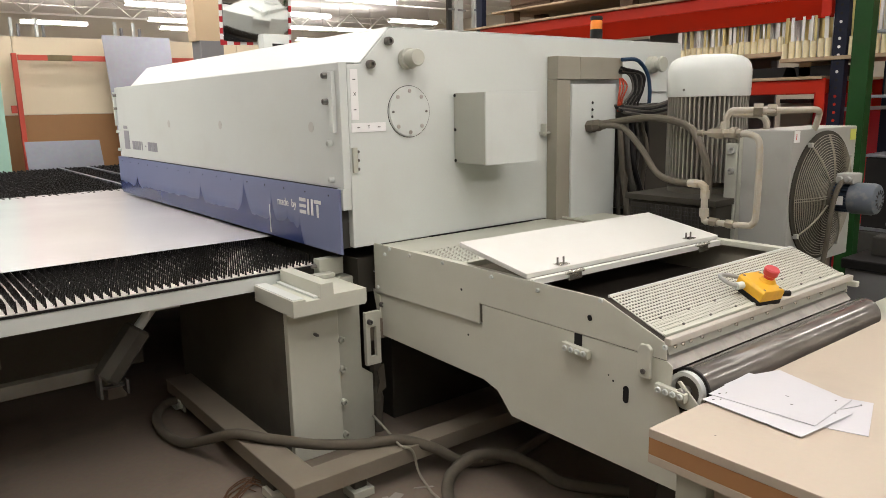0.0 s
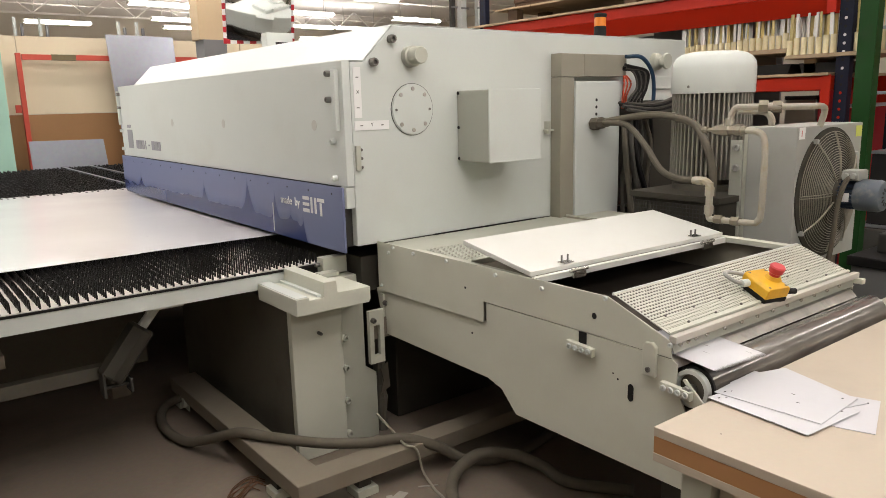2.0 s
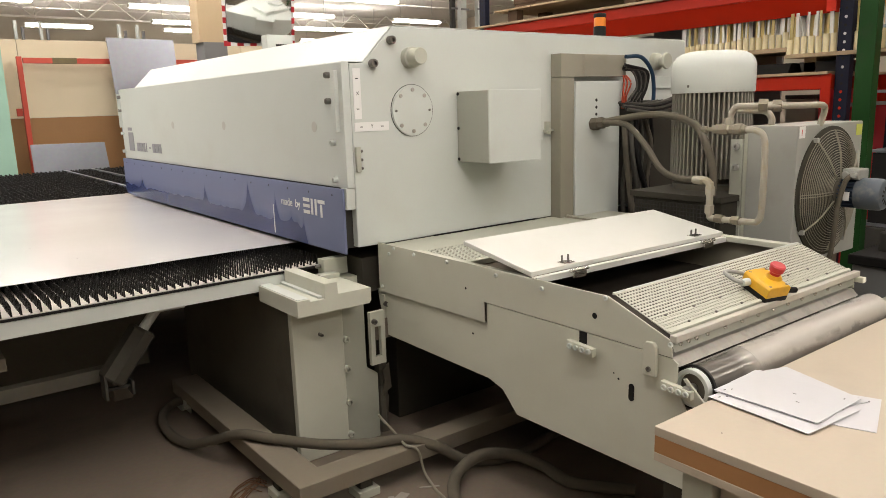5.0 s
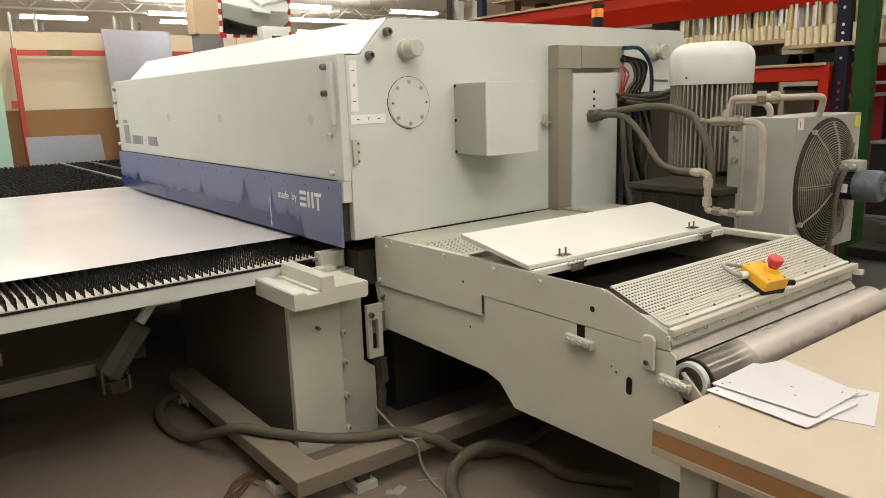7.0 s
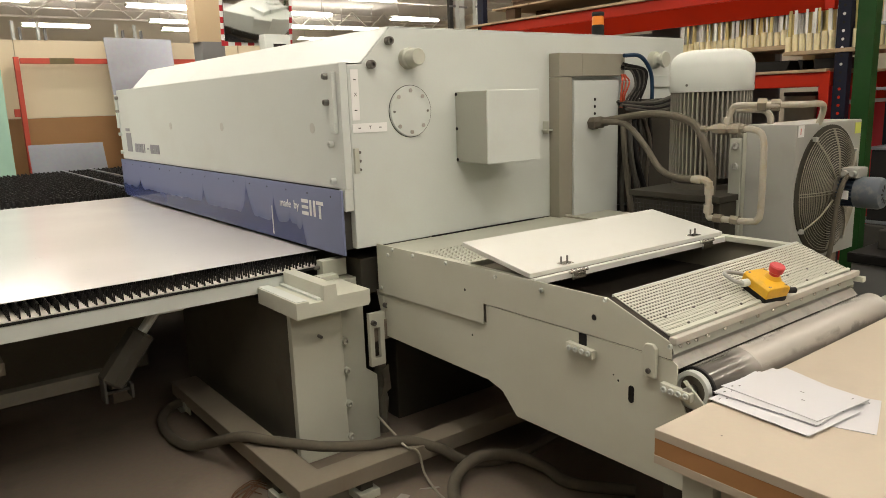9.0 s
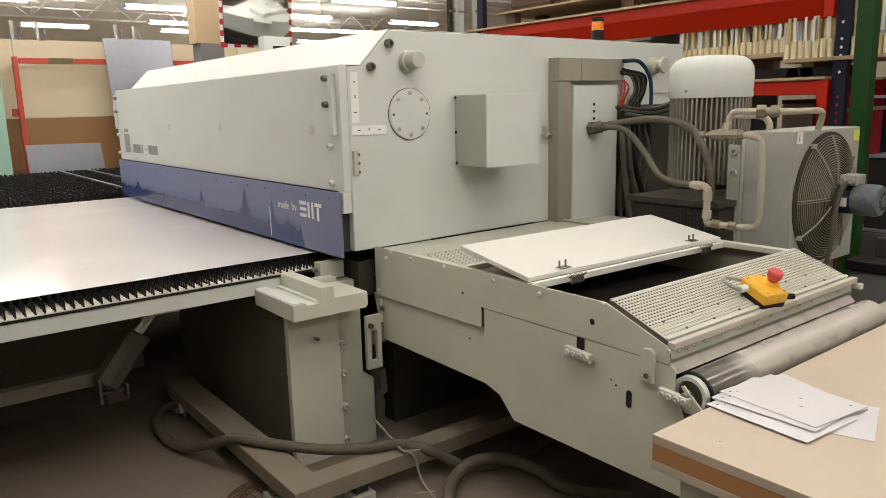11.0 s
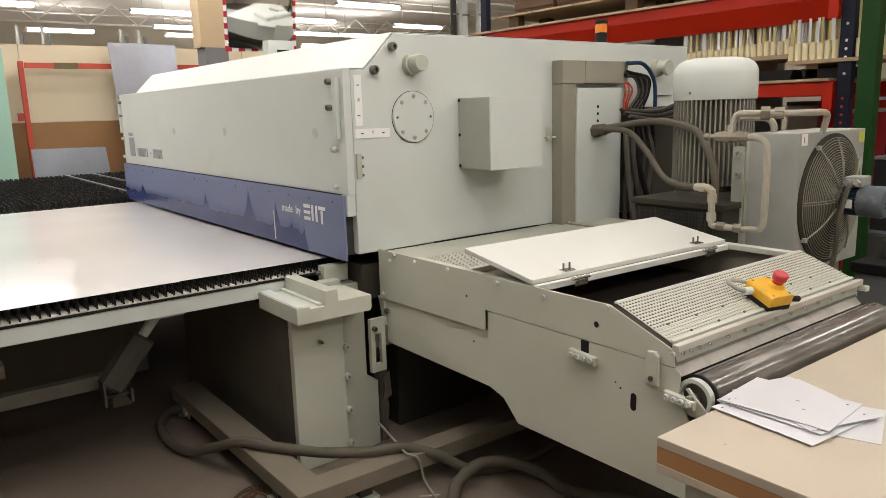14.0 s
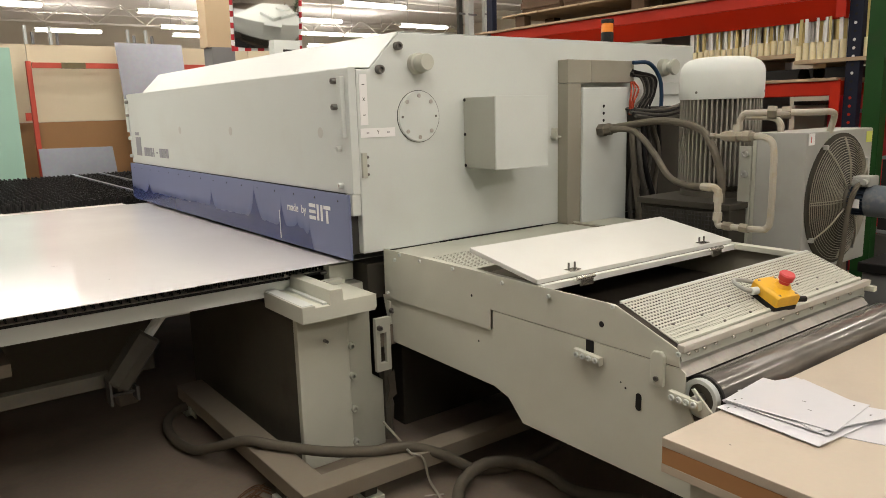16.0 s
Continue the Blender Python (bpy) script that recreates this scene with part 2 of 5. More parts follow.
    mix.inputs["A"].default_value, mix.inputs["B"].default_value = (0.034, 0.052, 0.165, 1), (0.165, 0.19, 0.315, 1)
    l.new(soft.outputs["Result"], mix.inputs["Factor"])
    l.new(mix.outputs["Result"], b.inputs["Base Color"])
    rough = n.new("ShaderNodeMapRange")
    rough.inputs["To Min"].default_value, rough.inputs["To Max"].default_value = 0.25, 0.5
    l.new(soft.outputs["Result"], rough.inputs["Value"])
    l.new(rough.outputs["Result"], b.inputs["Roughness"])
    return m


def roller_steel():
    """Polished steel with a dusty half and dark rubbed bands round it."""
    m = bpy.data.materials.new("roller_steel")
    m.use_nodes = True
    n, l = m.node_tree.nodes, m.node_tree.links
    b = n["Principled BSDF"]
    co, sep = n.new("ShaderNodeTexCoord"), n.new("ShaderNodeSeparateXYZ")
    l.new(co.outputs["Object"], sep.inputs[0])
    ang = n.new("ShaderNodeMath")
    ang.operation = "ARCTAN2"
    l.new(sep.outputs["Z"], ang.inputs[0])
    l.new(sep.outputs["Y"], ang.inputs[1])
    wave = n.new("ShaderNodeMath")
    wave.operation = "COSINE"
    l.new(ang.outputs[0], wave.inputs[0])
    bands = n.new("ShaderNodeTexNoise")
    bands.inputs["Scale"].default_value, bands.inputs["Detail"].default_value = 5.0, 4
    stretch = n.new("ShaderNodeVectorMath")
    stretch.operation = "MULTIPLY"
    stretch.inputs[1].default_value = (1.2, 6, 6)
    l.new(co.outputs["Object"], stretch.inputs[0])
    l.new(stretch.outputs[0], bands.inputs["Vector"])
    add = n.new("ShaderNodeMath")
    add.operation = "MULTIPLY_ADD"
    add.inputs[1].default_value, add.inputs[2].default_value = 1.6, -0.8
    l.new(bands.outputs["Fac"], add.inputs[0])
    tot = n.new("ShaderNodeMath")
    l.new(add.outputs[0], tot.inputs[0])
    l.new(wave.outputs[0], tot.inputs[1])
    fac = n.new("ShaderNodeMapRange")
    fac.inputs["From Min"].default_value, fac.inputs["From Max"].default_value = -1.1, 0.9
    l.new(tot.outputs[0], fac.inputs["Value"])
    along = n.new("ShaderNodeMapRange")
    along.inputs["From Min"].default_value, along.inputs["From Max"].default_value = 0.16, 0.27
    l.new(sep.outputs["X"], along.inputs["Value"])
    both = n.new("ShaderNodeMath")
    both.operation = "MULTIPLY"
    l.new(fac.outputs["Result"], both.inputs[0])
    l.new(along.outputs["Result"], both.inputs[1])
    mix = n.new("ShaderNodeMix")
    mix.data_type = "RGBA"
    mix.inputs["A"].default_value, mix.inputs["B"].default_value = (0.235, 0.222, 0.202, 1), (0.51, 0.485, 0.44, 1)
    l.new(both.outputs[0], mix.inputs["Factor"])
    l.new(mix.outputs["Result"], b.inputs["Base Color"])
    r = n.new("ShaderNodeMapRange")
    r.inputs["To Min"].default_value, r.inputs["To Max"].default_value = 0.12, 0.30
    l.new(both.outputs[0], r.inputs["Value"])
    l.new(r.outputs["Result"], b.inputs["Roughness"])
    met = n.new("ShaderNodeMapRange")
    met.inputs["To Min"].default_value, met.inputs["To Max"].default_value = 0.55, 0.12
    l.new(both.outputs[0], met.inputs["Value"])
    l.new(met.outputs["Result"], b.inputs["Metallic"])
    return m


RACK_RED.node_tree.nodes["Principled BSDF"].inputs["Specular IOR Level"].default_value = 0.2
SHEET.node_tree.nodes["Principled BSDF"].inputs["Specular IOR Level"].default_value = 0.22
BLUE = blue_apron()
ROLLER = roller_steel()


# ---- building helpers ----
def finish(name, bm, mat, parent=None, label="", smooth=False):
    bmesh.ops.recalc_face_normals(bm, faces=bm.faces)
    me = bpy.data.meshes.new(name)
    bm.to_mesh(me)
    bm.free()
    me.materials.append(mat)
    if smooth:
        me.shade_smooth()
        me.set_sharp_from_angle(angle=radians(38))
    ob = new(name, me)
    if parent:
        ob.parent = parent
    if label:
        ob["label"] = label
    return ob


def part(name, bm, mat, parent, label="", smooth=False):
    return finish(name, bm, mat, parent, label, smooth)


def thing(name, label, category, group="", at=(0, 0, 0), kind=""):
    ob = new(name)
    ob.location = at
    return tagged(ob, label, category, group, kind)


def boxes(*dims, bevel=0.003):
    """A bmesh of boxes (x0, x1, y0, y1, z0, z1) with slightly rounded edges."""
    bm = bmesh.new()
    for x0, x1, y0, y1, z0, z1 in dims:
        v = [bm.verts.new((x, y, z)) for z in (z0, z1) for y in (y0, y1) for x in (x0, x1)]
        for f in ((0, 1, 3, 2), (4, 6, 7, 5), (0, 4, 5, 1), (2, 3, 7, 6), (0, 2, 6, 4), (1, 5, 7, 3)):
            bm.faces.new([v[i] for i in f])
    if bevel:
        bmesh.ops.bevel(bm, geom=list(bm.edges), offset=bevel, segments=2, affect="EDGES", profile=0.6)
    return bm


def prism(outline, axis, a, b, bevel=0.003):
    """An outline pushed from a to b along an axis: x takes (y, z) pairs, y takes (x, z), z takes (x, y)."""
    bm = bmesh.new()
    put = {"x": lambda p, d: (d, p[0], p[1]), "y": lambda p, d: (p[0], d, p[1]), "z": lambda p, d: (p[0], p[1], d)}[axis]
    lo, hi = [bm.verts.new(put(p, a)) for p in outline], [bm.verts.new(put(p, b)) for p in outline]
    bm.faces.new(lo)
    bm.faces.new(hi[::-1])
    for i in range(len(outline)):
        j = (i + 1) % len(outline)
        bm.faces.new((lo[i], hi[i], hi[j], lo[j]))
    bmesh.ops.recalc_face_normals(bm, faces=bm.faces)
    if bevel:
        bmesh.ops.bevel(bm, geom=list(bm.edges), offset=bevel, segments=2, affect="EDGES", profile=0.6)
    return bm


def lathe(rings, p0, p1, seg=24, bm=None):
    """Rings of (share of the way from p0 to p1, radius), closed at both ends."""
    bm = bm or bmesh.new()
    p0, p1 = Vector(p0), Vector(p1)
    d = (p1 - p0).normalized()
    u = d.orthogonal().normalized()
    w = d.cross(u)
    loops = []
    for s, r in rings:
        c = p0.lerp(p1, s)
        loops.append([bm.verts.new(c + (u * math.cos(k * math.tau / seg) + w * math.sin(k * math.tau / seg)) * r) for k in range(seg)])
    for a, b in zip(loops, loops[1:]):
        for k in range(seg):
            bm.faces.new((a[k], a[(k + 1) % seg], b[(k + 1) % seg], b[k]))
    bm.faces.new(loops[0][::-1])
    bm.faces.new(loops[-1])
    return bm


def cylinder(p0, p1, r, seg=20, edge=0.12, bm=None):
    length = (Vector(p1) - Vector(p0)).length
    e = min(edge * r, length * 0.4)
    return lathe([(0, r - e), (e / length, r), (1 - e / length, r), (1, r - e)], p0, p1, seg, bm)


def tube(points, r, seg=10, steps=8, bm=None):
    """A round tube along a smooth line through a few points."""
    bm = bm or bmesh.new()
    pts = [Vector(p) for p in points]
    full = [pts[0] * 2 - pts[1], *pts, pts[-1] * 2 - pts[-2]]
    line = []
    for i in range(1, len(full) - 2):
        a, b, c, d = full[i - 1:i + 3]
        for k in range(steps):
            t = k / steps
            line.append(0.5 * (2 * b + (c - a) * t + (2 * a - 5 * b + 4 * c - d) * t * t + (3 * b - a - 3 * c + d) * t ** 3))
    line.append(pts[-1])
    up = Vector((0.3, 0.2, 1)).normalized()
    loops = []
    for i, p in enumerate(line):
        d = (line[min(i + 1, len(line) - 1)] - line[max(i - 1, 0)]).normalized()
        u = up.cross(d)
        u = u.normalized() if u.length > 1e-4 else d.orthogonal().normalized()
        w = d.cross(u)
        loops.append([bm.verts.new(p + (u * math.cos(k * math.tau / seg) + w * math.sin(k * math.tau / seg)) * r) for k in range(seg)])
    for a, b in zip(loops, loops[1:]):
        for k in range(seg):
            bm.faces.new((a[k], a[(k + 1) % seg], b[(k + 1) % seg], b[k]))
    bm.faces.new(loops[0][::-1])
    bm.faces.new(loops[-1])
    return bm


def bolt(parent, at, way, r=0.014, h=0.02, mat=None, name="bolt"):
    """A socket-head bolt: a round head with a sunk hexagon."""
    at, way = Vector(at), Vector(way).normalized()
    bm = lathe([(0, r), (0.8, r), (1, r * 0.86), (1, r * 0.5), (0.5, r * 0.45)], at, at + way * h, 14)
    return part(name, bm, mat or BOLT, parent, smooth=True)


def writing(name, text, size, m, mat, parent, depth=0.001):
    cu = bpy.data.curves.new(name, "FONT")
    cu.body, cu.size, cu.extrude = text, size, depth
    tmp = bpy.data.objects.new(name, cu)
    scene.collection.objects.link(tmp)
    me = bpy.data.meshes.new_from_object(tmp.evaluated_get(bpy.context.evaluated_depsgraph_get()))
    bpy.data.objects.remove(tmp)
    me.materials.clear()
    me.materials.append(mat)
    ob = new(name, me)
    ob.parent, ob.matrix_basis = parent, m
    return ob


# ---- the hall ----
def hall():
    x0, x1, y0, y1 = -7.0, 16.0, -6.0, 24.0
    tagged(finish("floor", boxes((x0, x1, y0, y1, -0.1, 0), bevel=0), FLOOR), "dusty brown-grey concrete workshop floor", "floor", kind="structure")
    for name, d in (("wall_north", (x0, x1, y1, y1 + 0.2, 0, 6)), ("wall_south", (x0, x1, y0 - 0.2, y0, 0, 6)),
                    ("wall_east", (x1, x1 + 0.2, y0, y1, 0, 6)), ("wall_west", (x0 - 0.2, x0, y0, y1, 0, 6))):
        tagged(finish(name, boxes(d, bevel=0), WALL), "plain cream wall of the workshop hall", "wall", kind="structure")
    bm = boxes((x0, x1, y0, y1, CEILING + 0.1, CEILING + 0.2), bevel=0)
    # corrugated sheets: shallow ribs along x
    for i in range(120):
        y = y0 + i * (y1 - y0) / 120
        v = [bm.verts.new(p) for p in ((x0, y, CEILING + 0.1), (x0, y + 0.1, CEILING + 0.06), (x0, y + 0.2, CEILING + 0.1),
                                       (x1, y, CEILING + 0.1), (x1, y + 0.1, CEILING + 0.06), (x1, y + 0.2, CEILING + 0.1))]
        bm.faces.new((v[0], v[1], v[4], v[3]))
        bm.faces.new((v[1], v[2], v[5], v[4]))
    # steel purlins
    for y in range(-4, 24, 4):
        for z, w in ((CEILING, 0.06), (CEILING - 0.16, 0.06)):
            s = boxes((x0, x1, y - w, y + w, z - 0.01, z + 0.01), bevel=0)
            me = bpy.data.meshes.new("tmp")
            s.to_mesh(me)
            bm.from_mesh(me)
            bpy.data.meshes.remove(me)
            s.free()
    # lattice girders across the hall
    def bar(p, q, w):
        p, q = Vector(p), Vector(q)
        u = (q - p).cross(Vector((0, 1, 0))).normalized() * w
        v = Vector((0, w, 0))
        c = [bm.verts.new(o + a * u + b * v) for o in (p, q) for a, b in ((-1, -1), (1, -1), (1, 1), (-1, 1))]
        for k in range(4):
            bm.faces.new((c[k], c[(k + 1) % 4], c[4 + (k + 1) % 4], c[4 + k]))
    for y in (12.6, 19.6):
        bar((x0, y, CEILING - 0.42), (x1, y, CEILING - 0.42), 0.022)
    for k in range(20):
        a, y = x0 + k * 1.15, 19.6
        bar((a, y, CEILING - 0.42), (a + 0.575, y, CEILING + 0.05), 0.014)
        bar((a + 0.575, y, CEILING + 0.05), (a + 1.15, y, CEILING - 0.42), 0.014)
    tagged(finish("ceiling", bm, ROOF), "pale corrugated sheet roof on steel purlins", "ceiling", kind="structure")


def fluorescent(x, y, z, first=[]):
    """Twin-tube fitting along x with glowing tubes."""
    if first:
        ob = copy_thing(first[0], pose(x, y, z))
    else:
        ob = thing("ceiling_light", "white fluorescent strip light with a glowing tube", "light", "strip lights under the roof", (x, y, z))
        part("housing", prism([(-0.022, -0.01), (0.022, -0.01), (0.022, 0.05), (-0.022, 0.05)], "x", -0.75, 0.75), WHITE, ob)
        for s in (-0.062, 0.062):
            part("tube", cylinder((-0.72, s, -0.01), (0.72, s, -0.01), 0.035, 12), TUBE, ob)
        for s in (-0.735, 0.735):
            part("end_cap", boxes((s - 0.015, s + 0.015, -0.075, 0.075, -0.03, 0.02), bevel=0.002), WHITE, ob)
        for s in (-0.5, 0.5):
            part("hanger", cylinder((s, 0, 0.05), (s, 0, CEILING + 0.06 - z), 0.006, 8), STEEL, ob)
        first.append(ob)
    return ob


def strip_lights():
    for x, y in ((3.97, 20.1), (7.2, 20.1), (9.9, 18.5), (11.4, 18.4), (11.6, 15.9), (8.4, 15.9), (11.9, 21.6), (8.6, 21.6), (5.2, 15.9), (2.0, 15.9), (0.8, 20.1), (6.4, 18.4), (2.6, 13.2), (5.4, 13.2), (8.4, 13.2)):
        fluorescent(x, y, 3.75)
    for y in (-3.0, 0.2, 3.4, 6.6, 10.0):
        for x in (-3.6, -0.6, 2.4, 5.4, 8.6, 11.8):
            if x > -2:
                fluorescent(x + (0.9 if int(y) % 2 else 0.0), y, 3.75)
    # unseen area lamps added away from the fittings, set to balance the brightness
    for y, row in ((-2.6, ((0.0, 16), (2.4, 48))), (1.3, ((1.0, 43), (3.0, 26), (6.6, 10))), (6.0, ((-1.0, 60), (2.2, 44))), (4.7, ((5.6, 22), (8.3, 36))), (8.7, ((-1.0, 50), (3.5, 50))),
                   (14.5, ((1.0, 80), (7.0, 80))), (18.5, ((2.0, 80), (9.0, 80)))):
        for x, watts in row:
            light = bpy.data.lights.new("fill_glow", "AREA")
            across = x < 5 and (x, y) != (1.0, 1.3)
            light.shape, light.size, light.size_y = "RECTANGLE", 3.0 if across else 0.3, 0.4 if across else 3.0
            light.energy, light.color = watts, LAMP_COLOUR
            new("fill_glow", light).matrix_basis = pose(x, y, 3.68)


def far_side():
    """Partition boards, frame, leaning sheets and post behind the far table."""
    y = 11.3
    ob = thing("board_partition", "cream and brown boarded partition behind the brush table", "partition", at=(0, y, 0))
    x = -1.4
    for w, c in ((1.5, CREAM), (1.6, CREAM), (1.5, CREAM), (1.6, CREAM), (1.5, CREAM)):
        part("panel", boxes((x, x + w - 0.01, 0, 0.04, 1.60, 2.62)), CREAM, ob, "cream board")
        part("panel", boxes((x, x + w - 0.01, -0.004, 0.036, 0.0, 1.592)), BROWN, ob, "brown hardboard")
        x += w
    fr = thing("door_frame", "red-painted tubular steel frame before the boards", "frame", at=(0, y - 0.25, 0))
    part("post", boxes((1.640, 1.70, 0, 0.07, 0, 2.385)), FRAME_RED, fr)
    part("top_rail", boxes((1.712, 4.2, 0.01, 0.06, 2.30, 2.37)), FRAME_RED, fr)
    part("tape", boxes((2.06, 2.36, 0.006, 0.064, 2.298, 2.373), bevel=0.002), OLIVE_TAPE, fr, "dark tape wrapped round the rail")
    part("clamp", boxes((1.565, 1.633, 0.02, 0.06, 1.62, 1.72)), FRAME_RED, fr)
    p = thing("mint_panel", "mint green board leaning beside the red frame", "board", at=(1.02, 10.7, 0))
    part("board", boxes((-0.6, 0.41, 0, 0.03, 0, 2.52)), MINT, p)
    s = thing("steel_sheet", "tall galvanised steel sheet leaning on the partition", "metal sheet", at=(3.18, 10.75, 0))
    part("sheet", prism([(-0.33, 0.0), (0.52, 0.0), (0.46, 2.64), (-0.45, 2.65)], "y", 0, 0.012, 0.002), GALV, s)
    s.rotation_euler = (radians(-4), 0, 0)
    s2 = thing("steel_sheet", "low galvanised steel sheet standing behind the brush table", "metal sheet", at=(2.09, 10.62, 0))
    part("sheet", prism([(-0.46, 0), (0.50, 0), (0.42, 1.25), (-0.48, 1.26)], "y", 0, 0.01, 0.002), GALV, s2)
    s2.rotation_euler = (radians(-5), 0, 0)
    c = thing("column", "beige-clad hall column with a grey plinth box", "column", at=(3.43, 8.9, 0))
    part("shaft", boxes((-0.19, 0.13, -0.13, 0.13, 2.42, CEILING + 0.08)), CARTON, c)
    part("plinth", boxes((-0.15, 0.13, -0.15, 0.13, 0, 2.42)), GREYBOX, c, "grey plinth")
    for x in (1.75, 2.05, 3.05, 3.3):
        b = thing("bracket", "small pale steel bracket on top of the partition", "bracket", "brackets on the partition", (x, 11.32, 2.62))
        part("upright", boxes((-0.055, -0.02, -0.04, 0.02, 0, 0.24)), PAINT, b)
        part("upright", boxes((0.03, 0.06, -0.04, 0.02, 0, 0.16)), GREYBOX, b)


def hall_posts():
    for x, y, w, mat, words in ((7.66, 9.5, 0.035, DARK, "thin dark steel pole up to the hall roof"), (7.9, 9.55, 0.055, PAINT, "pale painted steel post up to the hall roof"), (8.12, 9.4, 0.04, PAINT, "pale painted steel post up to the hall roof")):
        p = thing("hall_post", words, "post", "posts behind the shear", (x, y, 0))
        part("shaft", boxes((-w, w, -w, w, 0.012, CEILING + 0.06), bevel=0.006), mat, p)
        part("foot", boxes((-w - 0.05, w + 0.05, -w - 0.05, w + 0.05, 0, 0.0115), bevel=0.002), GREYBOX, p)
        part("clip", boxes((-w - 0.01, w + 0.05, -w - 0.012, -w - 0.001, 3.10, 3.13), bevel=0.001), GREYBOX, p)


def safety_mirror():
    m = thing("safety_mirror", "square convex safety mirror with red and white border", "mirror", at=(3.43, 7.5, 2.60))
    m.rotation_euler = (radians(20), 0, radians(-18))
    n, w, h = 16, 0.335, 0.29
    bm = bmesh.new()
    grid = [[bm.verts.new((w * (2 * i / n - 1), -0.09 * (1 - ((2 * i / n - 1) ** 2 + (2 * j / n - 1) ** 2) / 2), h * (2 * j / n - 1))) for i in range(n + 1)] for j in range(n + 1)]
    for j in range(n):
        for i in range(n):
            bm.faces.new((grid[j][i], grid[j][i + 1], grid[j + 1][i + 1], grid[j + 1][i]))
    part("glass", bm, MIRROR, m, "curved mirror face", smooth=True)
    part("back_shell", boxes((-w, w, 0.005, 0.05, -h, h), bevel=0.015), GREYBOX, m)
    k = 11
    for i in range(k):
        a, b = -0.37 + i * 0.74 / k, -0.37 + (i + 1) * 0.74 / k
        c, d = -0.33 + i * 0.66 / k, -0.33 + (i + 1) * 0.66 / k
        mat = RED_TAPE if i % 2 == 0 else LABEL
        for z in (-0.31, 0.31):
            part("border_stripe", boxes((a, b, -0.012, 0.03, z - 0.02, z + 0.02), bevel=0.002), mat, m)
        for x in (-0.355, 0.355):
            part("border_stripe", boxes((x - 0.016, x + 0.016, -0.016, 0.026, c, d), bevel=0.002), mat, m)
    part("arm", tube([(0.0, 0.05, 0.2), (0.0, 0.3, 0.5), (0.0, 0.32, CEILING - 2.54)], 0.02), STEEL, m)
    s = thing("control_box", "small white control box with a dark display on a post", "control box", at=(3.47, 7.1, 0))
    part("post", boxes((-0.03, 0.03, 0, 0.06, 0, 2.05)), PAINT, s)
    part("body", boxes((-0.17, 0.12, -0.03, 0.1, 2.05, 2.355), bevel=0.01), PAINT, s)
    part("display", boxes((-0.075, 0.06, -0.04, -0.03, 2.215, 2.262), bevel=0.002), BLACK, s, "dark display")


def top_boxes():
    """Sheet-metal housings on the roof of the shear, which show in the mirror."""
    for x, y, turn, w in ((3.25, 6.1, 40, 0.36), (3.85, 5.9, -35, 0.40), (3.75, 5.1, 50, 0.36)):
        b = thing("drive_housing", "off-white bolted sheet metal housing on top of the shear", "housing", "housings on the shear", (x, y, 1.979))
        part("body", boxes((-w, w, -0.19, 0.19, 0, 0.13), bevel=0.012), PAINT, b)
        part("cover", boxes((-w - 0.012, w + 0.012, -0.202, 0.202, 0.131, 0.145), bevel=0.004), PAINT, b)
        for k in (-0.8, -0.25, 0.25, 0.8):
            bolt(b, (w * k, -0.19, 0.07), (0, -1, 0), 0.012, 0.012, BOLT)
            bolt(b, (w * k, 0.15, 0.145), (0, 0, 1), 0.012, 0.012, BOLT)
        b.rotation_euler = (0, 0, radians(turn))


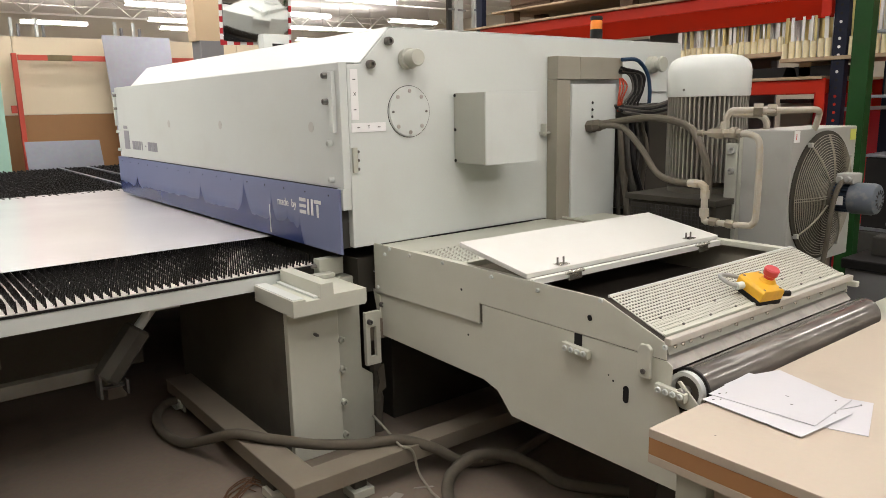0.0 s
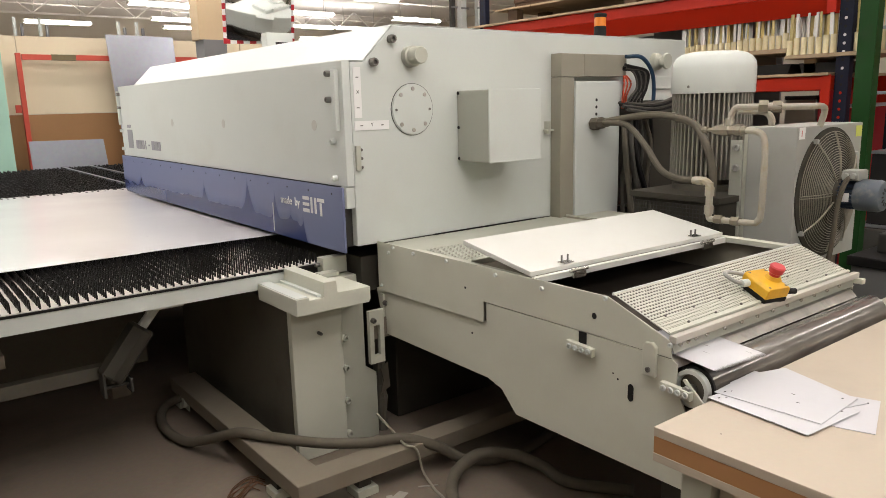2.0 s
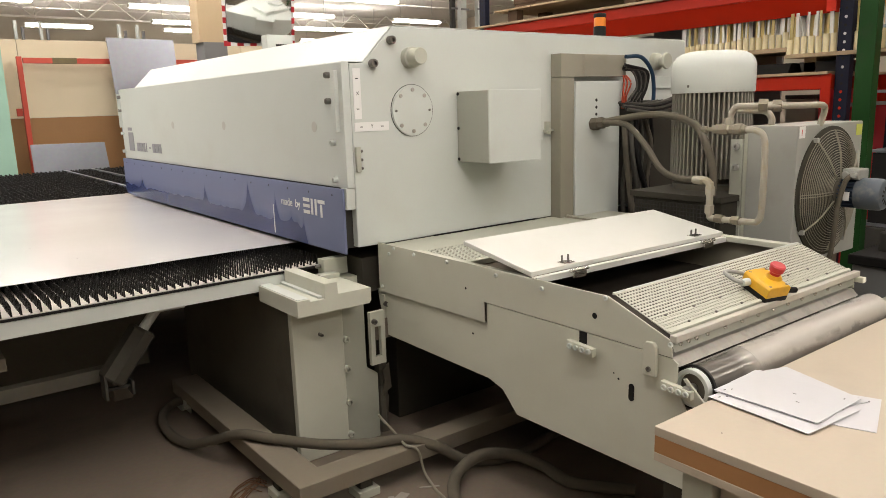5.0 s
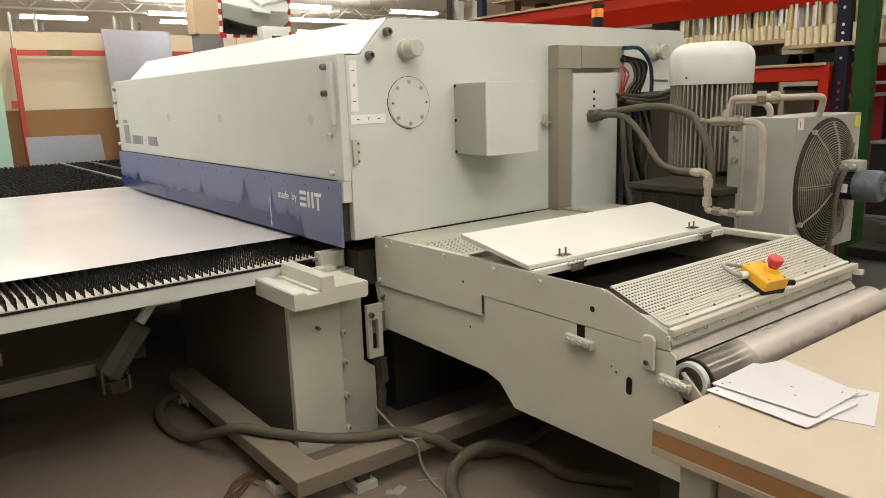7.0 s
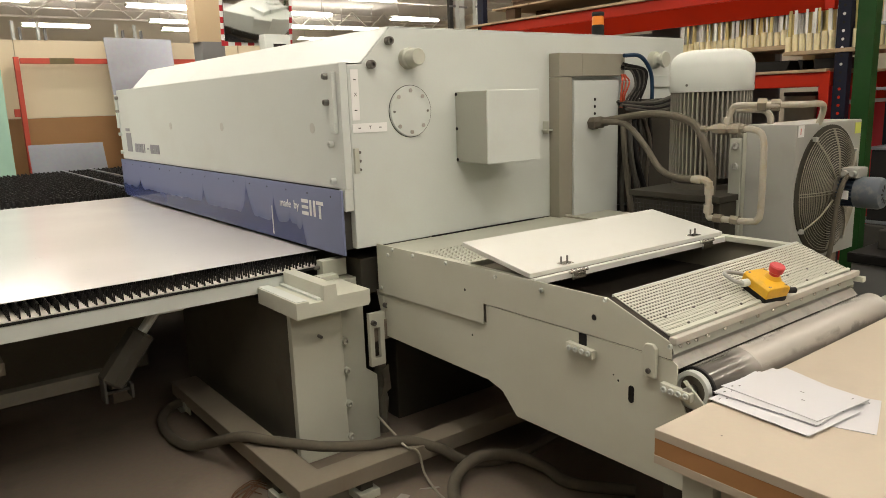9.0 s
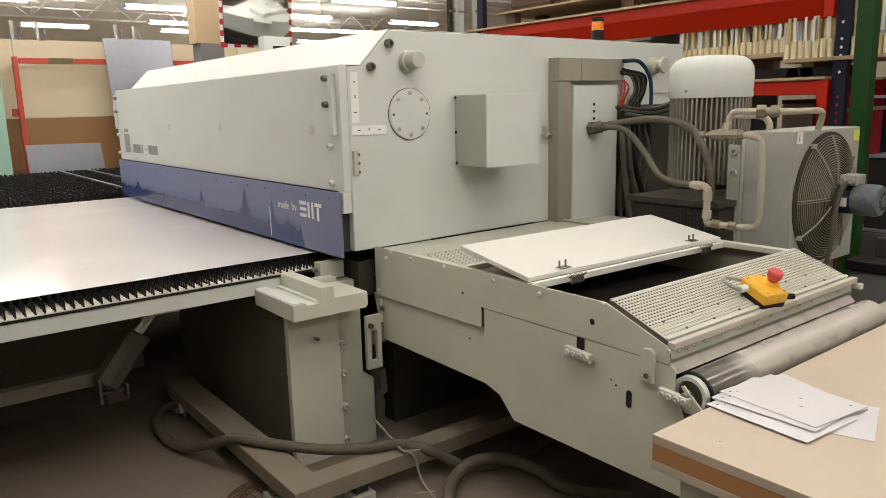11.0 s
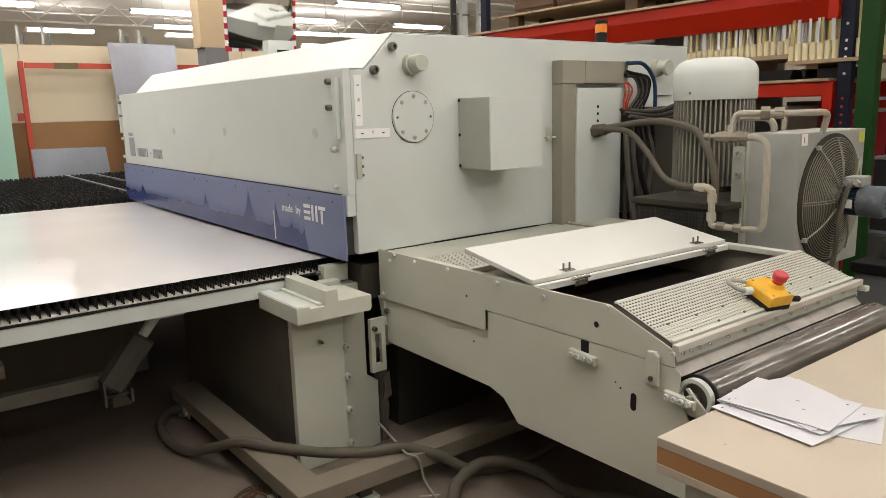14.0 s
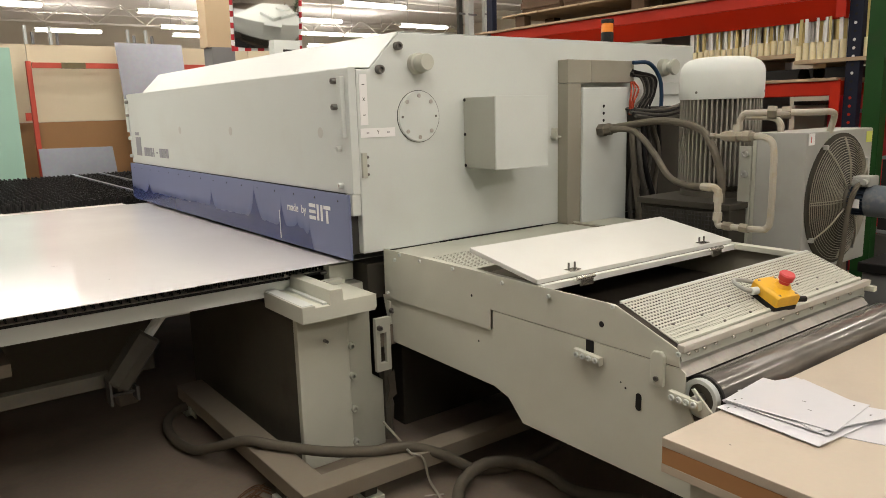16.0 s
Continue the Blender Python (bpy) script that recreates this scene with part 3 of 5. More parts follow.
# ---- the shear ----
def machine():
    m = thing("shearing_machine", "large off-white sheet metal shear with a blue lower apron", "shearing machine")
    side = [(1.758, 0.96), (1.758, 1.806), (1.832, 1.808), (1.998, 1.974), (4.31, 1.974), (4.31, 0.96)]
    part("side_plate", prism(side, "y", 2.90, 2.96, 0.006), PAINT, m)
    part("side_plate", prism(side, "y", 6.54, 6.60, 0.006), PAINT, m)
    part("front_panel", boxes((1.717, 1.757, 2.9005, 6.632, 1.243, 1.812), bevel=0.004), PAINT, m)
    part("corner_block", boxes((1.713, 1.7575, 2.906, 2.96, 1.142, 1.2425), bevel=0.003), PAINT, m)
    part("apron", prism([(2.922, 0.932), (6.60, 0.936), (6.645, 0.962), (6.655, 1.0), (6.655, 1.24), (2.922, 1.24)], "x", 1.70, 1.712, 0.002), BLUE, m, "dusty blue lower apron")
    part("front_cover", prism([(1.722, 1.8135), (1.83, 1.8135), (1.994, 1.9775), (2.02, 1.9775), (2.02, 1.9755), (1.9955, 1.9755), (1.831, 1.811), (1.722, 1.811)], "y", 2.903, 6.597, 0), PAINT, m, "sloping top cover")
    part("top_cover", boxes((2.021, 4.30, 2.905, 6.595, 1.9755, 1.979), bevel=0.001), PAINT, m)
    part("rear_panel", boxes((4.26, 4.30, 2.963, 6.537, 0.1, 1.95)), PAINT, m)
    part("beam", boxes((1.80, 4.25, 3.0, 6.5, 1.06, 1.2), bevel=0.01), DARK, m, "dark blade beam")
    # near-black bed: the shade beneath the shear is in its colour
    part("bed", boxes((2.0, 4.2, 2.98, 6.5, 0.0, 0.86), bevel=0.01), CASTING_AND_SHADE, m, "dark machine bed")
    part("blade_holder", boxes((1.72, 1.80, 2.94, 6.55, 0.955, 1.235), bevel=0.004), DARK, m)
    part("lower_beam", boxes((1.80, 2.0, 2.95, 6.5, 0.72, 0.895), bevel=0.004), CASTING_AND_SHADE, m)
    # end strips, bolts and rubbed spots on the front
    for y0, y1, z in ((2.935, 2.968, 0), (6.60, 6.628, 0)):
        part("end_strip", boxes((1.695, 1.717, y0, y1, 1.50, 1.775)), PAINT, m)
    for y, z in ((3.014, 1.758), (3.018, 1.641), (2.997, 1.45), (2.995, 1.279), (6.61, 1.64), (6.60, 1.75), (6.60, 1.45), (6.60, 1.30)):
        bolt(m, (1.717, y, z), (-1, 0, 0), 0.0145, 0.024, PAINT if z < 1.5 else BOLT)
    for y in (3.186, 4.341, 5.296):
        part("rubbed_spot", cylinder((1.7172, y, 1.523), (1.7155, y, 1.523), 0.026, 20), STAIN, m, "rubbed grey spot")
    for i in range(16):
        y = 3.02 + i * 0.235
        part("rivet", cylinder((1.70, y, 1.205), (1.698, y, 1.205), 0.005, 8), GAUGE_BLACK, m)
    part("scale_line", boxes((1.6985, 1.6995, 3.674, 3.684, 0.948, 1.104), bevel=0), LABEL, m, "white vertical line")
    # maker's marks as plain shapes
    part("mark", boxes((1.714, 1.7165, 6.32, 6.46, 1.31, 1.46), bevel=0), LOGO, m, "grey block mark")
    part("mark", boxes((1.714, 1.7165, 6.35, 6.46, 1.475, 1.50), bevel=0), LOGO, m, "grey block mark")
    for i, w in enumerate((0.07, 0.07, 0.055, 0.02, 0.03, 0.07, 0.07, 0.055)):
        y = 6.24 - i * 0.082
        h = 0.012 if i == 4 else 0.068
        bm = boxes((1.714, 1.7165, y - w, y, 1.312 if h > 0.02 else 1.34, 1.312 + h if h > 0.02 else 1.352), bevel=0)
        part("mark", bm, LOGO, m, "grey lettering bar")
    writing("lettering", "made", 0.060, Matrix.Translation((1.6985, 3.575, 1.114)) @ pose(0, 0, 0, 90, 0, -90), LABEL, m)
    writing("lettering", "by", 0.060, Matrix.Translation((1.6985, 3.412, 1.114)) @ pose(0, 0, 0, 90, 0, -90), LABEL, m)
    for d in ((3.278, 3.345, 1.134, 1.152), (3.278, 3.345, 1.104, 1.120), (3.278, 3.345, 1.072, 1.090),
              (3.243, 3.262, 1.072, 1.152), (3.203, 3.222, 1.072, 1.152), (3.122, 3.19, 1.134, 1.152), (3.148, 3.167, 1.066, 1.130)):
        part("mark", boxes((1.6975, 1.6995, d[0] - 0.025, d[1] - 0.025, d[2] + 0.02, d[3] + 0.02), bevel=0), LABEL, m, "white maker's mark bar")
    # near side: gauges, round cover, cap, latch, box
    for a, b, c, d, ticks in ((1.772, 1.812, 1.556, 1.783, 0), (1.769, 1.957, 1.499, 1.541, 1)):
        g = part("gauge_label", boxes((a, b, 2.8965, 2.8995, c, d), bevel=0), LABEL, m, "white axis label")
        for k in (0.2, 0.8):
            x, z = (a + (b - a) * k, (c + d) / 2) if ticks else ((a + b) / 2, c + (d - c) * k)
            part("tick", boxes((x - 0.007, x + 0.007, 2.8955, 2.8964, z - 0.002, z + 0.002), bevel=0), GAUGE_BLACK, g)
        writing("letter", "Y" if ticks else "X", 0.022, Matrix.Translation(((a + b) / 2 - 0.007, 2.8955, (c + d) / 2 - 0.005)) @ pose(0, 0, 0, 90, 0, 0), GAUGE_BLACK, g, 0.0004)
    cover = part("round_cover", lathe([(0, 0.1215), (0.3, 0.1215), (0.3, 0.117), (1, 0.117)], (2.096, 2.899, 1.587), (2.096, 2.890, 1.587), 48), PAINT, m, smooth=True)
    part("groove", lathe([(0, 0.1238), (1, 0.1238)], (2.096, 2.8995, 1.587), (2.096, 2.897, 1.587), 48), GAUGE_BLACK, m)
    for k in range(8):
        a = math.tau * k / 8
        bolt(cover, (2.096 + 0.098 * math.cos(a), 2.89, 1.587 + 0.098 * math.sin(a)), (0, -1, 0), 0.010 if k % 4 else 0.006, 0.004, WORN if k % 4 else BOLT)
    part("cap", lathe([(0, 0.049), (0.35, 0.049), (0.4, 0.041), (0.94, 0.040), (1, 0.036)], (2.09, 2.90, 1.832), (2.088, 2.80, 1.836), 32), PAINT_GREY, m, smooth=True)
    for x, z in ((1.984, 1.911), (1.880, 1.805)):
        bolt(m, (x, 2.90, z), (0, -1, 0), 0.02, 0.03, BOLT)
    part("latch", boxes((1.765, 1.79, 2.885, 2.90, 1.315, 1.43)), PAINT_GREY, m)
    for z in (1.33, 1.37, 1.41):
        bolt(m, (1.80, 2.90, z), (0, -1, 0), 0.007, 0.006, BOLT)
    # body darker than its cover: shade of the box's left side, painted in
    e = part("terminal_box", boxes((2.374, 2.720, 2.662, 2.899, 1.322, 1.672), bevel=0.006), GREY_AND_BOX_SHADE, m, "plain terminal box")
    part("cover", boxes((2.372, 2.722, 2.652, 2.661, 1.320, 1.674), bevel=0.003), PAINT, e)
    for z in (1.335, 1.49, 1.66):
        bolt(e, (2.372, 2.885, z), (-1, 0, 0), 0.008, 0.004, BLACK)
    part("catch", boxes((2.99, 3.05, 2.87, 2.9, 1.445, 1.455), (3.0, 3.01, 2.86, 2.9, 1.43, 1.50), bevel=0.001), PAINT_GREY, m)
    # cable duct and hose panel
    d = part("cable_duct", boxes((3.05, 3.158, 2.822, 2.899, 0.93, 1.738), (3.05, 3.235, 2.820, 2.899, 1.74, 1.866), bevel=0.004), DUCT, m, "beige cable duct")
    part("cover", boxes((3.238, 3.612, 2.822, 2.899, 1.742, 1.866), bevel=0.004), DUCT, d)
    part("hose_panel", boxes((3.162, 3.545, 2.812, 2.899, 0.93, 1.716), bevel=0.004), PAINT, m)
    for z in (1.53, 1.57, 1.61):
        part("hole", cylinder((3.335, 2.813, z), (3.335, 2.810, z), 0.009, 12), BLACK, m)
    # dark sheet laid on the side plate to stand for shade behind the hoses
    part("shade_panel", boxes((3.56, 4.26, 2.894, 2.8995, 0.962, 1.60), bevel=0), CASTING_AND_SHADE, m, "dark panel for the shade behind the hoses")
    part("knob", lathe([(0, 0.055), (0.35, 0.05), (0.5, 0.03), (0.8, 0.03), (0.85, 0.05), (1, 0.045)], (3.985, 2.9, 1.836), (3.985, 2.80, 1.836), 24), PAINT_GREY, m, smooth=True)
    part("cable_plate", boxes((3.98, 4.16, 2.885, 2.899, 1.67, 1.745)), PAINT, m)
    for i in range(9):
        x = 3.60 + 0.012 * i
        bm = tube([(3.575, 2.83 - 0.006 * i, 1.78 + 0.008 * (i % 5)), (x + 0.03, 2.79 - 0.004 * i, 1.77), (x + 0.06, 2.78, 1.68), (x - 0.02 + 0.02 * (i % 3), 2.78, 1.58), (x + 0.2, 2.76, 1.56 + 0.012 * (i % 4))], 0.007, 6, 6)
        part("cable", bm, (HOSE_DARK, BLACK, BLACK)[i % 3], m)
    for i in range(3):
        part("cable", tube([(3.57 + 0.014 * i, 2.81, 1.745), (3.545 + 0.022 * i, 2.785 - 0.008 * i, 1.70), (3.54 + 0.016 * i, 2.79, 1.62), (3.55 + 0.02 * i, 2.80, 1.555)], 0.0055, 6, 6), ORANGE_WIRE, m, "orange wire")
    part("cable", tube([(3.575, 2.80, 1.855), (3.70, 2.78, 1.85), (3.79, 2.77, 1.76), (3.81, 2.77, 1.62), (3.80, 2.78, 1.55)], 0.012, 8, 8), BLUE_WIRE, m, "dark blue hose")
    for k in range(5):
        part("cable", tube([(3.53, 2.74 + 0.02 * k, 1.55 + 0.01 * k), (3.75, 2.72, 1.53 + 0.012 * k), (4.1, 2.74, 1.56 + 0.02 * k)], 0.011, 6, 6), BLACK if k % 2 else HOSE_DARK, m)
    b = thing("beacon_light", "orange beacon on a black base on the shear", "beacon", at=(4.05, 3.4, 1.974))
    part("base", cylinder((0, 0, 0), (0, 0, 0.128), 0.042), BLACK, b)
    part("lens", lathe([(0, 0.04), (0.8, 0.04), (1, 0.034)], (0, 0, 0.128), (0, 0, 0.186)), AMBER, b, "amber lens", smooth=True)
    part("cap", cylinder((0, 0, 0.186), (0, 0, 0.212), 0.043), BLACK, b)


def base_frame():
    b = thing("base_frame", "dusty grey-green steel base beams on the floor", "base frame")
    part("beam", prism([(1.147, 2.418), (3.3, 2.385), (3.3, 2.49), (1.287, 2.535), (1.287, 3.97), (1.147, 3.97)], "z", 0.078, 0.15, 0.005), PAINT_OLD, b)
    for x, y in ((1.19, 2.62), (1.20, 3.85), (1.46, 2.405), (2.6, 2.395)):
        part("foot_plate", boxes((x - 0.05, x + 0.05, y + 0.004, y + 0.10, 0, 0.034)), PAINT_GREY, b)
        part("foot_block", boxes((x - 0.03, x + 0.03, y + 0.03, y + 0.09, 0.0345, 0.0775)), CASTING_AND_SHADE, b)
    c = thing("support_column", "grey-green steel column carrying a rail plate", "column")
    part("face_plate", boxes((1.372, 1.63, 2.862, 2.90, 0.0, 0.732), bevel=0.005), BOUNCE_WARM_PAINT, c)
    # body darker than its face plate: table shade put into its colour
    part("column", boxes((1.378, 1.625, 2.901, 4.38, 0.0, 0.732), bevel=0.006), DUSTY_AND_SHADED, c, "column body darkened for the shade under the table")
    part("flange", prism([(1.632, 0.0), (1.815, 0.0), (1.815, 0.33), (1.755, 0.375), (1.755, 0.732), (1.632, 0.732)], "y", 2.875, 3.3, 0.004), PAINT_GREY, c)
    for z in (0.065, 0.231, 0.397, 0.543):
        bolt(c, (1.64, 2.875, z), (0, -1, 0), 0.017, 0.028, PAINT_GREY)
    bolt(c, (1.505, 2.862, 0.60), (0, -1, 0), 0.008, 0.03, BOLT, "pin")
    plate = [(1.337, 0.738), (1.337, 0.812), (1.398, 0.812), (1.398, 0.801), (1.468, 0.801), (1.472, 0.866), (1.533, 0.866), (1.537, 0.812), (1.704, 0.811), (1.704, 0.752), (1.694, 0.738)]
    part("top_plate", prism(plate, "y", 2.72, 3.112, 0.0025), BOUNCE_WARM_PAINT, c, "stepped rail plate")
    part("guide_strip", boxes((1.446, 1.4665, 2.74, 3.112, 0.8015, 0.812), bevel=0.002), PAINT, c)
    part("slide_pad", boxes((1.342, 1.395, 2.73, 3.112, 0.8125, 0.8155), bevel=0.001), PAINT, c)
    part("stop_block", boxes((1.648, 1.78, 3.05, 3.11, 0.8125, 0.895), (1.60, 1.70, 2.99, 3.05, 0.8125, 0.835), bevel=0.004), PAINT_GREY, c)
    part("shoulder", boxes((1.706, 1.815, 3.0, 3.11, 0.74, 0.802), bevel=0.004), PAINT_GREY, c)
    bolt(c, (1.648, 3.085, 0.86), (-1, 0, 0), 0.010, 0.025, BOLT, "stud")


def brush_table():
    t = thing("brush_table", "long feed table topped with black brush tufts", "feed table")
    y0 = 3.12
    part("rim", boxes((-2.2, 1.476, y0, y0 + 0.05, 0.779, 0.846), bevel=0.003), PAINT, t, "pale front rim")
    part("brush_bed", boxes((-2.2, 1.672, y0 + 0.004, 7.0, 0.847, 0.862), bevel=0), BRISTLE_BED, t)
    part("bed_edge", boxes((-2.2, 1.675, y0 - 0.004, y0 + 0.003, 0.8475, 0.858), bevel=0), BLACK, t, "black strip")
    part("brush_bed", boxes((-2.2, 1.66, 7.01, 10.45, 0.845, 0.866), bevel=0), BLACK, t)
    part("brush_bed", boxes((1.67, 3.4, 7.01, 10.45, 0.843, 0.864), bevel=0), BLACK, t)
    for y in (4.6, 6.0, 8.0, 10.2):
        part("cross_beam", boxes((-2.2, 1.3, y, y + 0.1, 0.66, 0.776)), DUSTY_AND_SHADED, t)
    part("side_beam", boxes((0.2, 0.32, 3.3, 10.3, 0.60, 0.655)), PAINT_OLD, t)
    # tilting cylinder and its foot under the rim, coloured dark for the shade there
    c = part("lift_cylinder", lathe([(0, 0.055), (0.04, 0.062), (0.96, 0.062), (1, 0.05)], (0.70, 3.30, 0.46), (0.86, 3.30, 0.665), 8), CASTING_AND_SHADE, t, "grey lifting cylinder")
    part("rod", cylinder((0.85, 3.30, 0.655), (0.94, 3.30, 0.76), 0.022, 12), PAINT, c)
    part("clevis", boxes((0.90, 1.04, 3.26, 3.34, 0.735, 0.778)), PAINT, c)
    part("foot_bracket", boxes((0.665, 0.677, 3.26, 3.34, 0.385, 0.50), (0.775, 0.787, 3.26, 3.34, 0.385, 0.45), (0.677, 0.775, 3.29, 3.31, 0.415, 0.428), bevel=0.002), DARK, t)
    # rail and rear sheet: shade below the table put into their dark colour
    part("lower_rail", boxes((-2.2, 0.70, 3.37, 3.43, 0.44, 0.50)), DUSTY_AND_SHADED, t)
    part("rear_sheet", boxes((-2.2, 1.1, 4.2, 4.24, 0.2, 0.655), bevel=0), DUSTY_AND_SHADED, t)
    for x in (-1.6, -0.4, 0.9):
        part("leg", boxes((x, x + 0.1, 4.25, 4.35, 0.0, 0.66)), PAINT_OLD, t)
        part("leg", boxes((x, x + 0.1, 9.8, 9.9, 0.0, 0.845)), PAINT_OLD, t)
    part("leg", boxes((3.2, 3.3, 9.8, 9.9, 0.0, 0.843)), PAINT_OLD, t)
    # tufts: near field dense, far field coarse
    rng = random.Random(4)
    verts, faces = [], []

    def tuft(x, y, h, w, base=0.8655):
        k = len(verts)
        dx, dy = rng.uniform(-0.0012, 0.0012), rng.uniform(-0.0012, 0.0012)
        verts.extend(((x - w, y - w, base), (x + w, y - w, base), (x + w, y + w, base), (x - w, y + w, base),
                      (x - w * 0.55 + dx, y - w * 0.4 + dy, base + h), (x + w * 0.55 + dx, y - w * 0.4 + dy, base + h * 0.97), (x + w * 0.5 + dx, y + w * 0.6 + dy, base + h), (x - w * 0.5 + dx, y + w * 0.6 + dy, base + h * 0.98)))
        faces.extend((tuple(k + q for q in f) for f in ((0, 1, 5, 4), (1, 2, 6, 5), (2, 3, 7, 6), (3, 0, 4, 7), (4, 5, 6, 7))))

    for i in range(70):
        for j in range(36):
            x, y = 1.655 - i * 0.0345, y0 + 0.013 + j * 0.029
            tuft(x + rng.uniform(-0.0008, 0.0008), y + rng.uniform(-0.0008, 0.0008), 0.0475 + rng.uniform(-0.003, 0.0012), 0.0038, 0.8615)
    for i in range(64):
        for j in range(70):
            tuft(3.35 - i * 0.05 + rng.uniform(-0.006, 0.006), 6.98 + j * 0.05 + rng.uniform(-0.006, 0.006), 0.055 + rng.uniform(-0.01, 0.004), 0.014)
    me = bpy.data.meshes.new("bristle_field")
    me.from_pydata(verts, [], faces)
    me.materials.append(BRISTLE)
    tagged(new("bristle_field", me), kind="stuff").parent = t
    # steel strips between the far brush fields
    for k in range(2):
        part("joint_strip", boxes((1.9 + 0.32 * k, 1.93 + 0.32 * k, 7.05, 10.4, 0.9, 0.925), bevel=0.001), GALV, t, "bright joint strip")


def sheet_blank():
    """The big white blank; its near long edge lies at y = 0 of its own space."""
    s = thing("sheet_blank", "large glossy white-coated metal sheet on the brushes", "metal sheet", at=(0, 3.74, 0.9115))
    part("sheet", prism([(-2.0, 0.0), (1.0, 0.0), (1.002, 0.008), (1.98, 0.008), (1.98, 3.37), (-2.0, 3.37)], "z", 0, 0.0022, 0), SHEET, s)
    rng = random.Random(8)
    for k in range(14):
        x, y, w = rng.uniform(-0.6, 1.5), 0.08 + rng.random() ** 2 * 1.6, rng.uniform(0.004, 0.02)
        mark = part("scuff", prism([(-w, -0.002), (w * 0.4, -0.003), (w, 0.001), (-w * 0.3, 0.003)], "z", 0.0021, 0.0025, 0), SCUFF, s, "grey scuff mark")
        mark.matrix_basis = pose(x, y, 0, 0, 0, rng.uniform(-30, 30))
    return s


# ---- the delivery conveyor ----
def conveyor():
    c = thing("conveyor", "off-white delivery conveyor with perforated cover and steel roller", "conveyor")
    x0, x1 = 1.865, 3.10
    upper = [(2.90, 0.732), (2.90, 0.972), (1.50, 0.974), (1.254, 0.880), (1.248, 0.826), (1.60, 0.829), (2.128, 0.829), (2.128, 0.743)]
    lower = [(2.112, 0.826), (1.618, 0.826), (1.618, 0.79), (1.592, 0.79), (1.592, 0.826), (1.245, 0.822), (1.228, 0.812), (1.228, 0.74), (1.17, 0.62), (1.15, 0.408), (1.942, 0.407), (2.024, 0.489), (2.105, 0.511)]
    part("side_plate", prism(upper, "x", x0, x0 + 0.006, 0.0015), BOUNCE_WARM_PAINT, c)
    part("side_panel", prism(lower, "x", x0 + 0.0015, x0 + 0.0075, 0.001), BOUNCE_WARM_PAINT, c)
    part("inner_panel", prism([(2.88, 0.515), (2.94, 0.735), (2.06, 0.745), (2.06, 0.505)], "x", x0 + 0.012, x0 + 0.018, 0.001), BOUNCE_WARM_PAINT, c)
    part("far_plate", prism(upper, "x", x1, x1 + 0.006, 0.0015), BOUNCE_WARM_PAINT, c)
    part("far_panel", prism([(2.112, 0.826), (1.245, 0.822), (1.17, 0.62), (1.15, 0.408), (1.942, 0.407), (2.105, 0.511)], "x", x1 - 0.008, x1 - 0.002, 0.001), BOUNCE_WARM_PAINT, c)
    part("belt", boxes((x0 + 0.03, x1 - 0.02, 1.252, 2.95, 0.812, 0.817), (x0 + 0.03, x1 - 0.02, 1.25, 2.95, 0.70, 0.705), bevel=0), BELT, c, "dark brown conveyor belt")
    part("inner_frame", boxes((x0 + 0.02, x0 + 0.03, 1.50, 2.88, 0.70, 0.945), bevel=0.001), DUCT, c)
    part("inner_frame", boxes((x1 - 0.015, x1 - 0.003, 1.50, 2.88, 0.70, 0.965), bevel=0.001), DUCT, c)
    for y in (1.4, 2.0, 2.7):
        part("cross_bar", boxes((x0 + 0.02, x1 - 0.01, y, y + 0.06, 0.60, 0.66)), PAINT_OLD, c)
    part("leg", boxes((x1 - 0.2, x1 - 0.1, 2.55, 2.65, 0.0, 0.60)), CASTING_AND_SHADE, c)
    part("leg", boxes((x1 - 0.2, x1 - 0.12, 1.40, 1.48, 0.0, 0.60)), CASTING_AND_SHADE, c)
    part("leg", boxes((x0 + 0.05, x0 + 0.13, 1.22, 1.30, 0.0, 0.60)), CASTING_AND_SHADE, c)
    part("deck", boxes((x0 + 0.006, 3.45, 2.632, 2.899, 0.945, 0.957), bevel=0.002), PAINT_GREY, c, "flat deck by the shear")
    part("deck_rim", boxes((x0 + 0.008, x0 + 0.05, 1.85, 2.63, 0.948, 0.966), bevel=0.003), BOUNCE_WARM_PAINT, c)
    part("deck_rim", boxes((x1 - 0.05, x1 - 0.002, 1.50, 2.40, 0.955, 0.979), bevel=0.003), BOUNCE_WARM_PAINT, c)
    part("deck_slit", boxes((2.20, 2.93, 2.892, 2.8985, 0.957, 0.964), bevel=0), BLACK, c)
    # perforated insert of the deck
    bm = grid_plate(1.92, 3.05, 2.31, 2.63, 0.957, 0.957, 0.020, 0.022, 0.009, 0.011)
    part("deck_grille", bm, PAINT_GREY, c)
    part("deck_sheet", boxes((1.92, x1 - 0.05, 1.98, 2.631, 0.93, 0.94), bevel=0.001), PAINT_OLD, c)
    part("deck_bar", boxes((1.918, x1 - 0.05, 2.275, 2.305, 0.941, 0.964), bevel=0.003), BOUNCE_WARM_PAINT, c)
    # lid
    lid_bm = prism([(1.842, 0.976), (2.232, 1.044), (2.230, 1.063), (1.840, 0.995)], "x", 1.868, 3.068, 0.003)
    for v in lid_bm.verts:
        v.co.y -= (v.co.x - 2.47) * 0.035  # the lid sits slightly askew
    lid = part("lid", lid_bm, WHITE, c, "white hinged lid propped up")
    for x in (2.30, 2.85):
        part("lid_prop", boxes((x, x + 0.02, 2.08, 2.10, 0.941, 1.010), bevel=0.001), PAINT_GREY, lid)
